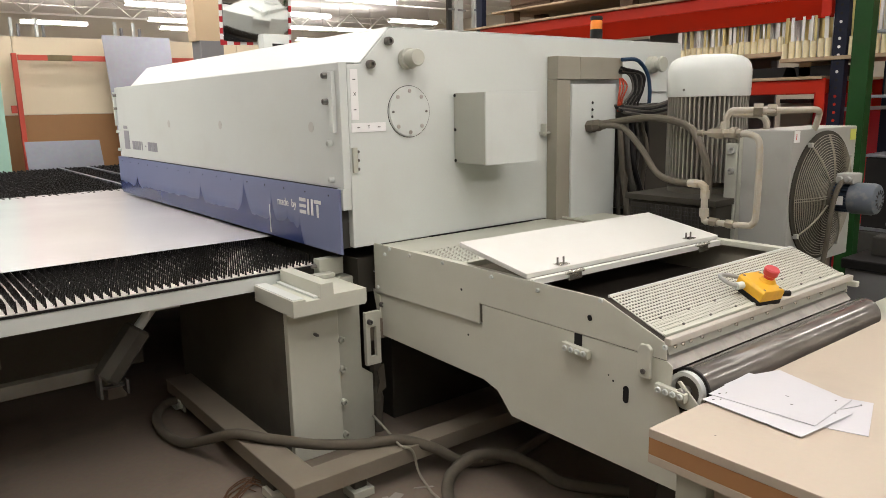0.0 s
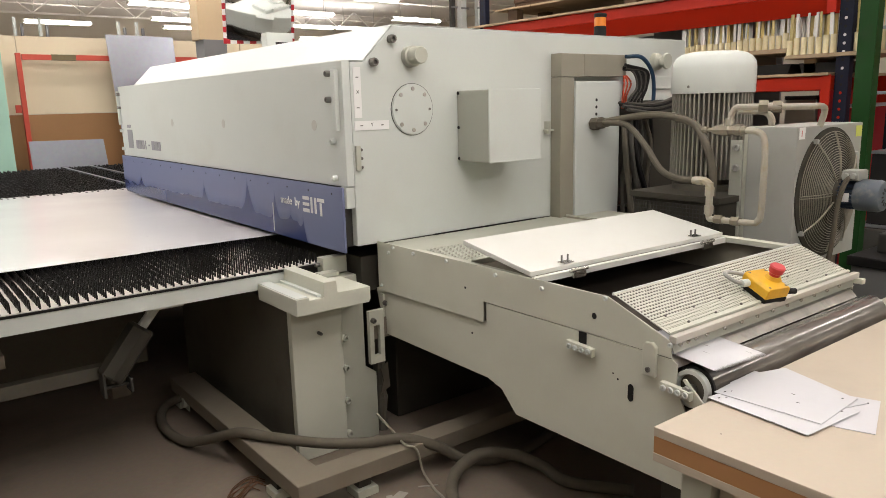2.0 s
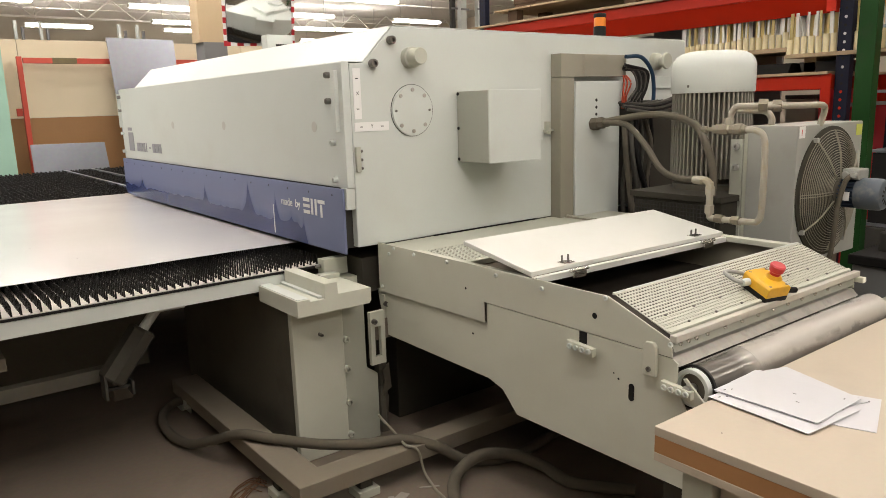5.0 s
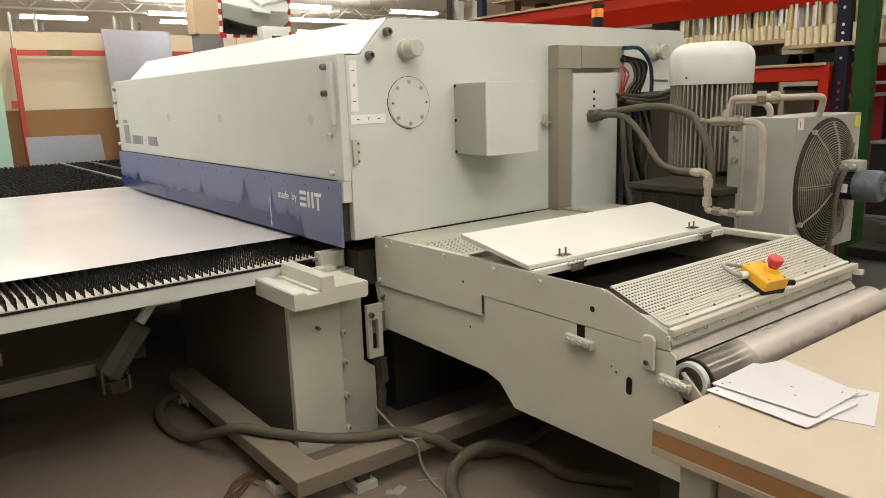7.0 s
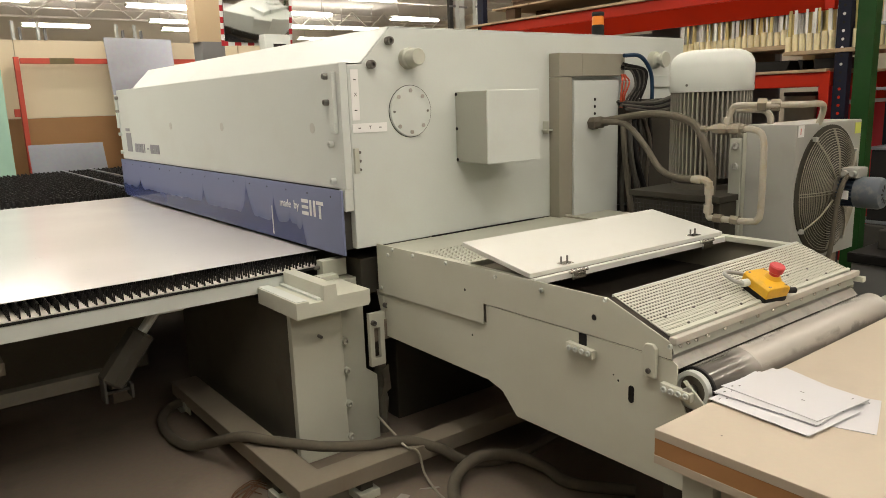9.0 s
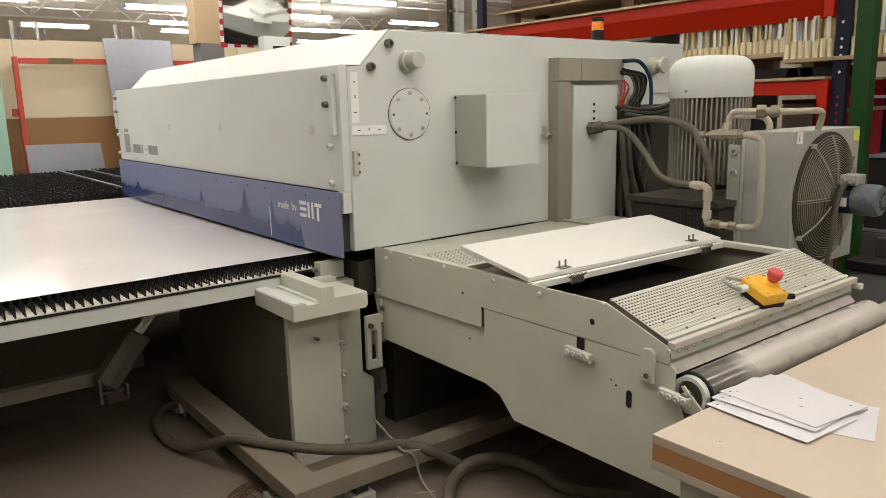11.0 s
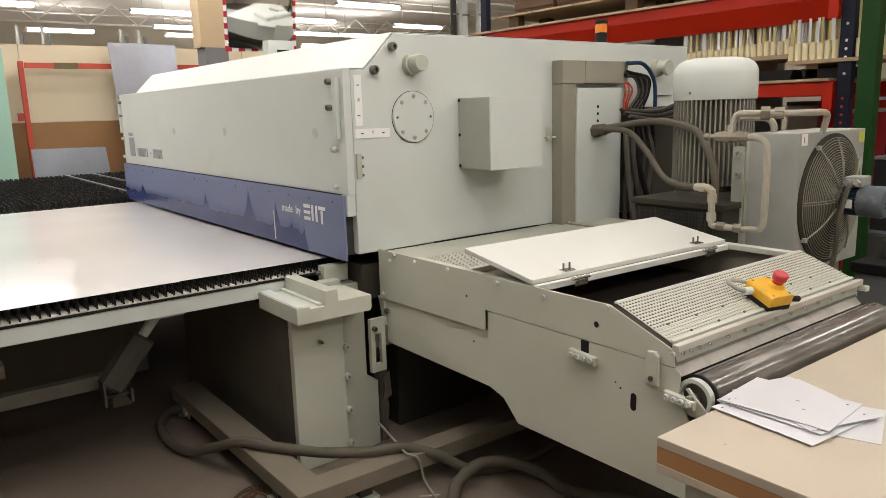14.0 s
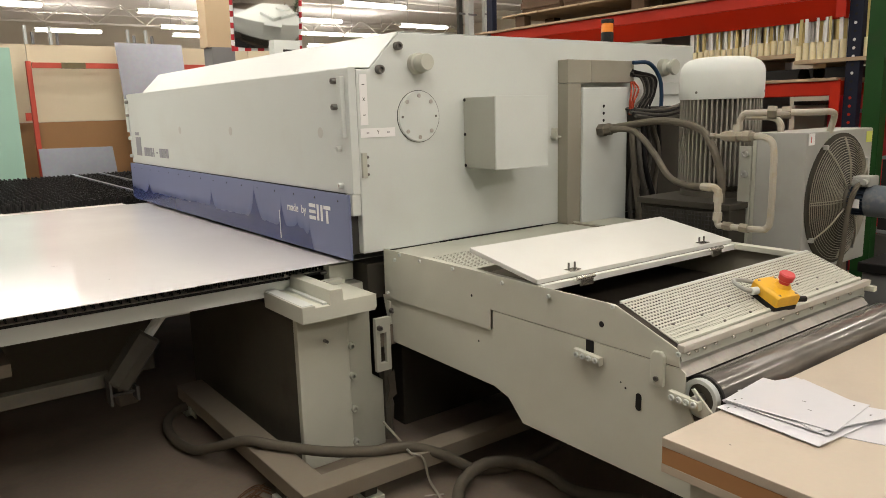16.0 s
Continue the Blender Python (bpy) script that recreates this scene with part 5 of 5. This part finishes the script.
    for k in range(22):
        part("cooling_fin", boxes((0.056, 0.071, -0.145, -0.075, -0.002, 0.002), bevel=0), BLUEGREY, motor).matrix_basis = Matrix.Translation((cx, 0, cz)) @ Matrix.Rotation(math.tau * k / 22, 4, "Y")
    part("motor_cowl", lathe([(0, 0.072), (0.05, 0.075), (0.8, 0.075), (0.93, 0.068), (1, 0.05)], (cx, -0.146, cz), (cx, -0.268, cz), 28), COWL_BLUE, motor, "dusty grey-blue end cowl", smooth=True)
    for k in range(12):
        slot = part("cowl_slot", boxes((0.028, 0.046, -0.2695, -0.266, -0.004, 0.004), bevel=0), BLACK, motor, "dark air slot")
        slot.matrix_basis = Matrix.Translation((cx, 0, cz)) @ Matrix.Rotation(math.tau * k / 12, 4, "Y")
    part("junction_box", boxes((cx - 0.05, cx + 0.05, -0.165, -0.085, cz + 0.068, cz + 0.118), bevel=0.008), COOLER, c)
    for e in (-0.145, -0.108):
        part("gland", cylinder((cx - 0.05, e, cz + 0.092), (cx - 0.075, e, cz + 0.092), 0.014, 12), COOLER, c)
    part("hub", lathe([(0, 0.075), (0.6, 0.07), (1, 0.045)], (cx, -0.03, cz), (cx, -0.085, cz), 24), DUSTY_AND_SHADED, c, smooth=True)
    part("rating_label", boxes((cx - 0.0735, cx - 0.0715, -0.135, -0.095, cz - 0.03, cz + 0.012), bevel=0), LABEL, c, "white rating label")
    part("cable", tube([(cx - 0.04, -0.13, cz + 0.09), (cx - 0.09, -0.12, cz + 0.06), (cx - 0.10, -0.10, cz - 0.05), (cx - 0.09, -0.075, cz - 0.30), (cx - 0.09, -0.03, cz - 0.33)], 0.012, 8), HOSE, c)
    part("sticker", boxes((0.012, 0.065, -0.0005, 0.0012, zt - 0.058, zt - 0.004), bevel=0), LABEL, c)
    part("warning_mark", boxes((0.03, 0.036, -0.0012, -0.0006, zt - 0.046, zt - 0.018), bevel=0), RED_BTN, c)
    part("sticker", boxes((w - 0.075, w - 0.012, -0.0005, 0.0012, zt - 0.07, zt - 0.015), bevel=0), LIME, c, "lime sticker")


# ---- racking and what stands beyond ----
def rack():
    x = 6.0
    r = thing("pallet_rack", "pallet rack with red beams and dark blue uprights", "rack", at=(x, 0, 0))
    for y in (2.65, 6.86):
        for xx in (0.0, 1.0):
            u = part("upright", boxes((xx, xx + 0.07, y - 0.052, y + 0.052, 0, 4.1), bevel=0.004), RACK_BLUE, r)
            if xx == 0:
                for k in range(44):
                    z = 0.747 + k * 0.0622
                    part("hole", cylinder((-0.0005, y, z), (0.002, y, z), 0.0125, 8), LABEL if k in (17, 19, 20, 21, 23) else RACK_RED if 11 <= k <= 14 else BLACK, u)
                    part("hole", cylinder((-0.0005, y + 0.036, z + 0.02), (0.002, y + 0.036, z + 0.02), 0.007, 6), BLACK, u)
        for z in (0.5, 1.5, 2.5, 3.5):
            part("brace", boxes((0.07, 1.0, y - 0.015, y + 0.015, z, z + 0.03), bevel=0), GREYBOX, r)
    for xx in (-0.03, 1.03):
        for z0, z1 in ((2.38, 2.487), (1.642, 1.752), (3.3, 3.43)):
            if xx > 0 and z0 == 2.38:
                z0 = 2.44
            part("beam", boxes((xx, xx + 0.075, 2.71, 6.81, z0, z1), bevel=0.006), RACK_RED, r, "red rack beam")
            if z0 == 2.38:
                part("beam_lip", prism([(xx + 0.006, 2.3795), (xx + 0.026, 2.3795), (xx + 0.125, 2.226), (xx + 0.105, 2.226)], "y", 2.71, 6.81, 0.002), RACK_RED, r)
            part("beam_end", boxes((xx - 0.008, xx - 0.001, 2.712, 2.785, z0 - 0.155, z1 + 0.008), bevel=0.002), RACK_RED, r)
    b = thing("shelf_board", "chipboard shelf resting on the rack beams", "shelf board")
    part("board", boxes((x - 0.06, x + 1.1, 2.73, 6.78, 1.754, 1.777)), BOARD, b)
    b = thing("pallet", "wooden pallet boards on top of the red beam", "pallet")
    for k in range(6):
        part("slat", boxes((x - 0.05, x + 1.1, 3.0 + k * 0.6, 3.59 + k * 0.6, 2.638, 2.658)), BOARD, b)
    for k in (0.02, 0.5, 1.0):
        for y in (3.0, 4.6, 6.25):
            part("bearer", boxes((x + k - 0.03, x + k + 0.07, y, y + 0.15, 2.512, 2.637)), DARK_WOOD, b)
    part("bottom_board", boxes((x - 0.075, x + 1.1, 2.72, 7.05, 2.488, 2.511), bevel=0.002), BOARD, b)
    for y in (3.1, 3.75, 4.4, 5.05, 5.7):
        g = thing("crate", "black wooden crate standing on the pallet", "crate", "crates on the pallet", (x, y, 2.6585))
        part("body", boxes((0.0, 0.9, 0, 0.6, 0, 0.42), bevel=0.008), DARK_WOOD, g)
        for z in (0.04, 0.2, 0.34):
            part("batten", boxes((-0.016, -0.0005, 0.0, 0.6, z, z + 0.07), bevel=0.002), DARK_WOOD, g)
    # upper shelf with strips in holders
    b = thing("sample_shelf", "pale wooden shelf carrying upright strips", "shelf board")
    part("board", boxes((x + 0.02, x + 0.72, 3.105, 4.25, 1.95, 1.985)), BOARD, b)
    part("board", boxes((x - 0.02, x + 0.70, 2.30, 3.10, 1.895, 1.925)), BOARD, b)
    part("block", boxes((x + 0.1, x + 0.6, 2.90, 3.0, 1.778, 1.894)), BOARD, b)
    for y in (3.5, 4.1):
        part("block", boxes((x + 0.1, x + 0.6, y, y + 0.08, 1.778, 1.949)), BOARD, b)
    rng = random.Random(21)
    for k in range(32):
        y = 2.34 + k * 0.058
        tall = 0.16 - 0.0028 * k
        s = thing("sample_strip", "pale upright strips standing in a cream card holder", "strip", "strips on the shelf", (x + (0.08 if y > 3.1 else 0.04), y, 1.985 if y > 3.1 else 1.925))
        for e in range(8 if y < 3.4 else 6):
            mat = (FOIL, FOIL, STRAW, LABEL, FOIL, STRAW)[rng.randrange(6)]
            w, o = rng.uniform(0.007, 0.015), rng.uniform(-0.012, 0.012)
            part("strip", prism([(-w, 0), (w, 0), (w + o, 0.45), (-w + o, 0.46)], "x", 0.02 + 0.03 * e, 0.026 + 0.03 * e, 0.001), mat, s).location.y = rng.uniform(-0.028, 0.028)
        arc = [(-0.024 * math.sin(radians(d)), 0.024 * math.cos(radians(d))) for d in range(0, 181, 20)]
        part("holder", prism(arc + [(px * 0.86, py * 0.86) for px, py in arc[::-1]], "z", 0, tall + rng.uniform(-0.01, 0.01), 0), HOLDER, s, smooth=False)
    # added black bins that stand for the dark gap on the lower level
    for k in range(9):
        y = 2.85 + k * 0.44
        g = thing("storage_bin", "added black bin standing for the dark gap on the lower rack level", "bin", "bins on the rack", (x + 0.1, y, 1.777))
        part("bin", prism([(-0.16, 0), (0.16, 0), (0.19, 0.085), (-0.19, 0.085)], "x", 0, 0.6, 0.004), BLACK, g)
    # backing boards added to darken the space behind the strips
    p = thing("storage_board", "added dark grey backing boards behind the rack", "board", at=(7.12, 3.72, 0))
    part("board", boxes((0, 0.03, 0, 1.5, 0, 2.42)), GREYBOX, p)
    part("board", boxes((0.0, 0.03, 1.504, 3.1, 0, 2.30)), GREYBOX, p)
    p = thing("red_cabinet", "bright red sheet metal cabinet behind the rack", "cabinet", at=(7.2, 1.5, 0))
    part("body", boxes((0, 0.6, 0, 1.88, 0, 1.72), bevel=0.01), CABINET_RED, p)
    part("door_gap", boxes((-0.003, 0.001, 1.40, 1.41, 0.05, 1.68), bevel=0), BLACK, p)
    p = thing("grey_cabinet", "light grey sheet metal cabinet behind the rack", "cabinet", at=(7.2, 3.40, 0))
    part("body", boxes((0, 0.5, 0, 0.30, 0, 1.56), bevel=0.01), PAINT_GREY, p)
    part("top", boxes((-0.01, 0.51, -0.005, 0.305, 1.561, 1.60), bevel=0.004), DARK, p, "dark top")
    for k in range(4):
        y = 3.75 + k * 0.36
        m = thing("engine_part", "grimy dark machine part stored in the rack", "machine part", "parts in the rack", (6.35, y, 0))
        part("stand", boxes((-0.1, 0.3, -0.14, 0.14, 0, 1.22)), GREYBOX, m)
        part("body", lathe([(0, 0.1), (0.2, 0.14), (0.7, 0.12), (1, 0.06)], (0.1, 0, 1.22), (0.1, 0, 1.55), 12), (DARK, GALV)[k % 2], m, smooth=True)


def right_side():
    g = thing("green_press", "dark green steel machine column on a broad base", "machine tool", at=(5.3, 1.72, 0))
    part("column", boxes((0, 0.12, 0.43, 0.517, 0.30, 2.9), bevel=0.008), GREEN, g)
    part("flange", boxes((-0.012, -0.001, 0.415, 0.53, 0.30, 2.9), bevel=0.003), GREEN, g)
    part("base", boxes((-0.5, 0.5, -0.4, 0.55, 0.0, 0.298), bevel=0.01), GREEN, g)
    t = thing("tool_shelf", "red-backed steel shelf unit with dark tool boxes", "shelf", at=(5.85, 1.45, 0))
    part("back_panel", boxes((0.40, 0.42, 0, 0.88, 0.0, 2.6), bevel=0.002), RACK_RED, t, "red back panel")
    part("cabinet", boxes((-0.05, 0.355, 0.002, 0.878, 0.0, 0.615), bevel=0.006), DARK, t, "dark lower cabinet")
    part("drawer_block", boxes((0.02, 0.355, 0.3, 0.878, 0.6425, 1.165), bevel=0.006), BLACK, t, "black drawer block")
    for y in (0.0, 0.85):
        part("post", boxes((0.36, 0.398, y, y + 0.03, 0, 2.6), bevel=0.003), RACK_BLUE, t)
    for z in (0.62, 1.17, 1.60, 2.06):
        part("shelf", boxes((0.0, 0.358, 0, 0.88, z, z + 0.022), bevel=0.003), GALV, t, "pale steel shelf edge")
    for z, y, tall in ((1.6225, 0.5, 0.13), (2.0825, 0.52, 0.18), (1.1925, 0.10, 0.2)):
        k = thing("tool_box", "dark steel box on the red-backed shelf", "box", "boxes on the tool shelf", (5.87, 1.45 + y, z))
        part("body", boxes((0, 0.3, 0, 0.3, 0, tall), bevel=0.008), DARK, k)
        part("lid", boxes((-0.004, 0.304, -0.004, 0.304, tall + 0.0005, tall + 0.018), bevel=0.003), BLACK, k)
    v = thing("vice", "black oily machine vice on a dark base", "vice", at=(4.75, 1.58, 0))
    part("stand", boxes((-0.28, 0.3, -0.25, 0.25, 0, 0.62), bevel=0.01), GREYBOX, v)
    part("base", boxes((-0.30, 0.32, -0.27, 0.27, 0.62, 0.68), bevel=0.01), BLACK, v)
    part("jaw", boxes((-0.12, 0.28, -0.2, 0.18, 0.68, 0.80), bevel=0.015), DARK, v)
    part("tray", lathe([(0, 0.12), (0.5, 0.17), (1, 0.18)], (0.08, 0, 0.80), (0.08, 0, 0.86), 20), DARK, v)
    part("rag", prism([(-0.04, 0), (0.1, 0.02), (0.02, 0.18)], "x", 0.1, 0.11, 0), LABEL, v, "white rag")
    t = thing("low_cabinet", "grey-green steel cabinet behind the conveyor roller", "cabinet", at=(3.75, 0.62, 0))
    part("body", boxes((-0.3, 1.6, 0.0, 0.75, 0.0, 0.60), bevel=0.008), PAINT_GREY, t)
    part("top", boxes((-0.32, 1.62, -0.02, 0.77, 0.60, 0.63), bevel=0.004), PAINT_GREY, t)


def floor_clutter():
    h = thing("floor_hose", "thick grey ribbed hose lying across the base beam", "hose")
    part("hose", tube([(1.19, 3.80, 0.09), (1.10, 3.88, 0.04), (1.02, 3.76, 0.03), (0.99, 3.55, 0.03), (1.02, 3.36, 0.035), (1.075, 3.20, 0.09), (1.15, 3.0, 0.172), (1.24, 2.85, 0.175), (1.385, 2.66, 0.172), (1.54, 2.535, 0.172), (1.68, 2.475, 0.17), (1.81, 2.40, 0.12), (1.95, 2.33, 0.03), (2.15, 2.25, 0.025), (2.5, 2.3, 0.025)], 0.0235, 12, 10), HOSE, h, smooth=True)
    part("fitting", boxes((1.155, 1.163, 3.72, 3.80, 0.03, 0.11), (1.14, 1.16, 3.74, 3.78, 0.05, 0.09), bevel=0.002), PAINT_GREY, h)
    h2 = thing("floor_hose", "grey hose loop lying on the floor under the conveyor", "hose")
    part("hose", tube([(1.62, 1.95, 0.025), (1.69, 2.13, 0.03), (1.80, 2.25, 0.05), (1.95, 2.265, 0.085), (2.08, 2.19, 0.07), (2.14, 2.06, 0.045), (2.15, 1.92, 0.026), (2.3, 1.7, 0.025)], 0.0265, 12, 10), HOSE, h2, smooth=True)
    k = thing("floor_cable", "thin grey cable hanging from the column to the floor", "cable")
    part("cable", tube([(1.843, 2.872, 0.057), (1.70, 2.70, 0.20), (1.69, 2.56, 0.170), (1.661, 2.431, 0.166), (1.70, 2.392, 0.14), (1.72, 2.378, 0.04), (1.70, 2.27, 0.007), (1.66, 2.13, 0.007), (1.45, 1.85, 0.007)], 0.0055, 8), DUCT, k)
    for x, y, a, b, turn in ((1.56, 2.325, 0.075, 0.05, 20), (1.52, 2.34, 0.04, 0.03, 60), (1.70, 2.315, 0.09, 0.010, -30)):
        o = thing("scrap_strip", "pale offcut lying on the floor", "scrap", "scraps on the floor", (x, y, 0))
        part("scrap", prism([(-a / 2, -b / 2), (a / 2, -b / 3), (a / 2.4, b / 2), (-a / 2.2, b / 2.4)], "z", 0.0, 0.003, 0), PAPER, o)
        o.rotation_euler = (0, 0, radians(turn))
    q = thing("torn_sleeve", "torn grey cable sleeve hanging beside the steel column", "cable sleeve")
    part("sleeve", lathe([(0, 0.012), (0.12, 0.030), (0.3, 0.022), (0.45, 0.034), (0.6, 0.020), (0.72, 0.036), (0.9, 0.024), (1, 0.034)], (1.862, 2.93, 0.60), (1.868, 2.925, 0.0), 9), DUSTY_AND_SHADED, q)
    part("flap", prism([(1.842, 0.20), (1.90, 0.23), (1.89, 0.36), (1.85, 0.33), (1.862, 0.27)], "y", 2.888, 2.893, 0), HOSE, q, "torn pale flap")
    w = thing("wire_tangle", "small tangle of brown wire on the floor", "wire")
    rng = random.Random(2)
    for i in range(5):
        c = (1.06 + rng.uniform(-0.03, 0.03), 2.78 + rng.uniform(-0.04, 0.04))
        part("strand", tube([(c[0] + 0.09 * math.cos(q), c[1] + 0.06 * math.sin(q * 1.3), 0.006 + 0.006 * (q % 2)) for q in range(7)], 0.0025, 5), RUST_WIRE, w)


hall()
strip_lights()
far_side()
hall_posts()
safety_mirror()
top_boxes()
machine()
base_frame()
brush_table()
blank = sheet_blank()
roller = conveyor()
emergency_stop()
bench()
pile = [cut_plate(2.015, 0.875, 0.7506, 19), cut_plate(2.064, 0.97, 0.7532, -19), cut_plate(1.940, 0.936, 0.7558, -5), cut_plate(2.005, 0.959, 0.7586, 2.8)]
falling = [cut_plate(2.0, 3.2, 0.841, 1), cut_plate(2.0, 3.2, 0.8428, -2), cut_plate(2.0, 3.2, 0.8446, 3)]
hydraulics()
oil_cooler()
rack()
right_side()
floor_clutter()


# ---- what moves ----
def motions():
    # the blank is fed sideways in steps
    steps = [(0.0, 3.738), (2.0, 3.738), (2.4, 3.491), (4.2, 3.489), (5.0, 3.489), (5.4, 3.446), (7.15, 3.446), (7.5, 3.367), (7.9, 3.225), (12.5, 3.237), (12.85, 3.153), (14.25, 3.158), (14.5, 3.016), (16.0, 3.006)]
    dense = [steps[0]]
    for (ta, ya), (tb, yb) in zip(steps, steps[1:]):
        dense += [(ta + 0.05, ya), (tb, yb)] if tb - ta > 0.6 else [(tb, yb)]
    walk(blank, [(t, pose(0, y, 0.9115)) for t, y in dense])
    # the roller turns once in 0.4 s
    walk(roller, [(k / 15, pose(1.90, 1.186, 0.742, -60 + 60 * k)) for k in range(241)])
    # each blank rides the belt, tips over the roller and drops on the pile
    for ob, lift, end, x, turn, rest in ((falling[0], 0.0, 2.40, 2.01, -21, (1.996, 0.955, 0.7614, -1)), (falling[1], 0.0018, 7.58, 2.01, -10, (2.030, 0.950, 0.7642, -7)), (falling[2], 0.0036, 12.85, 2.01, -16, (2.005, 0.958, 0.767, 4.3))):
        z = 0.8185 + lift
        rows = [(0.0, pose(x, 3.3, z)), (end - 2.6, pose(x, 3.3, z))] if end > 2.7 else [(0.0, pose(x, 2.95, z))]
        rows += [(end - 0.6, pose(x, 1.46, z)), (end - 0.5, pose(x, 1.37, 0.829, 1)), (end - 0.4, pose(x, 1.25, 0.834, 4, 0, turn * 0.2)),
                 (end - 0.3, pose(x, 1.155, 0.826, 7, 0, turn * 0.7)), (end - 0.2, pose(x, 1.083, 0.804, 8, 0, turn)), (end - 0.1, pose(x, 1.0, 0.782, 6, 0, turn * 0.6)),
                 (end, pose(*rest[:3], 0.6, 0, rest[3])), (end + 0.1, pose(*rest[:3], 0, 0, rest[3])), (16.0, pose(*rest[:3], 0, 0, rest[3]))]
        if ob == falling[1]:
            # the last blank to land knocks this one aside
            rows[-1:] = [(12.75, pose(*rest[:3], 0, 0, rest[3])), (12.9, pose(2.034, 0.933, rest[2], 0, 0, -20)), (16.0, pose(2.034, 0.933, rest[2], 0, 0, -20))]
        walk(ob, rows)


motions()
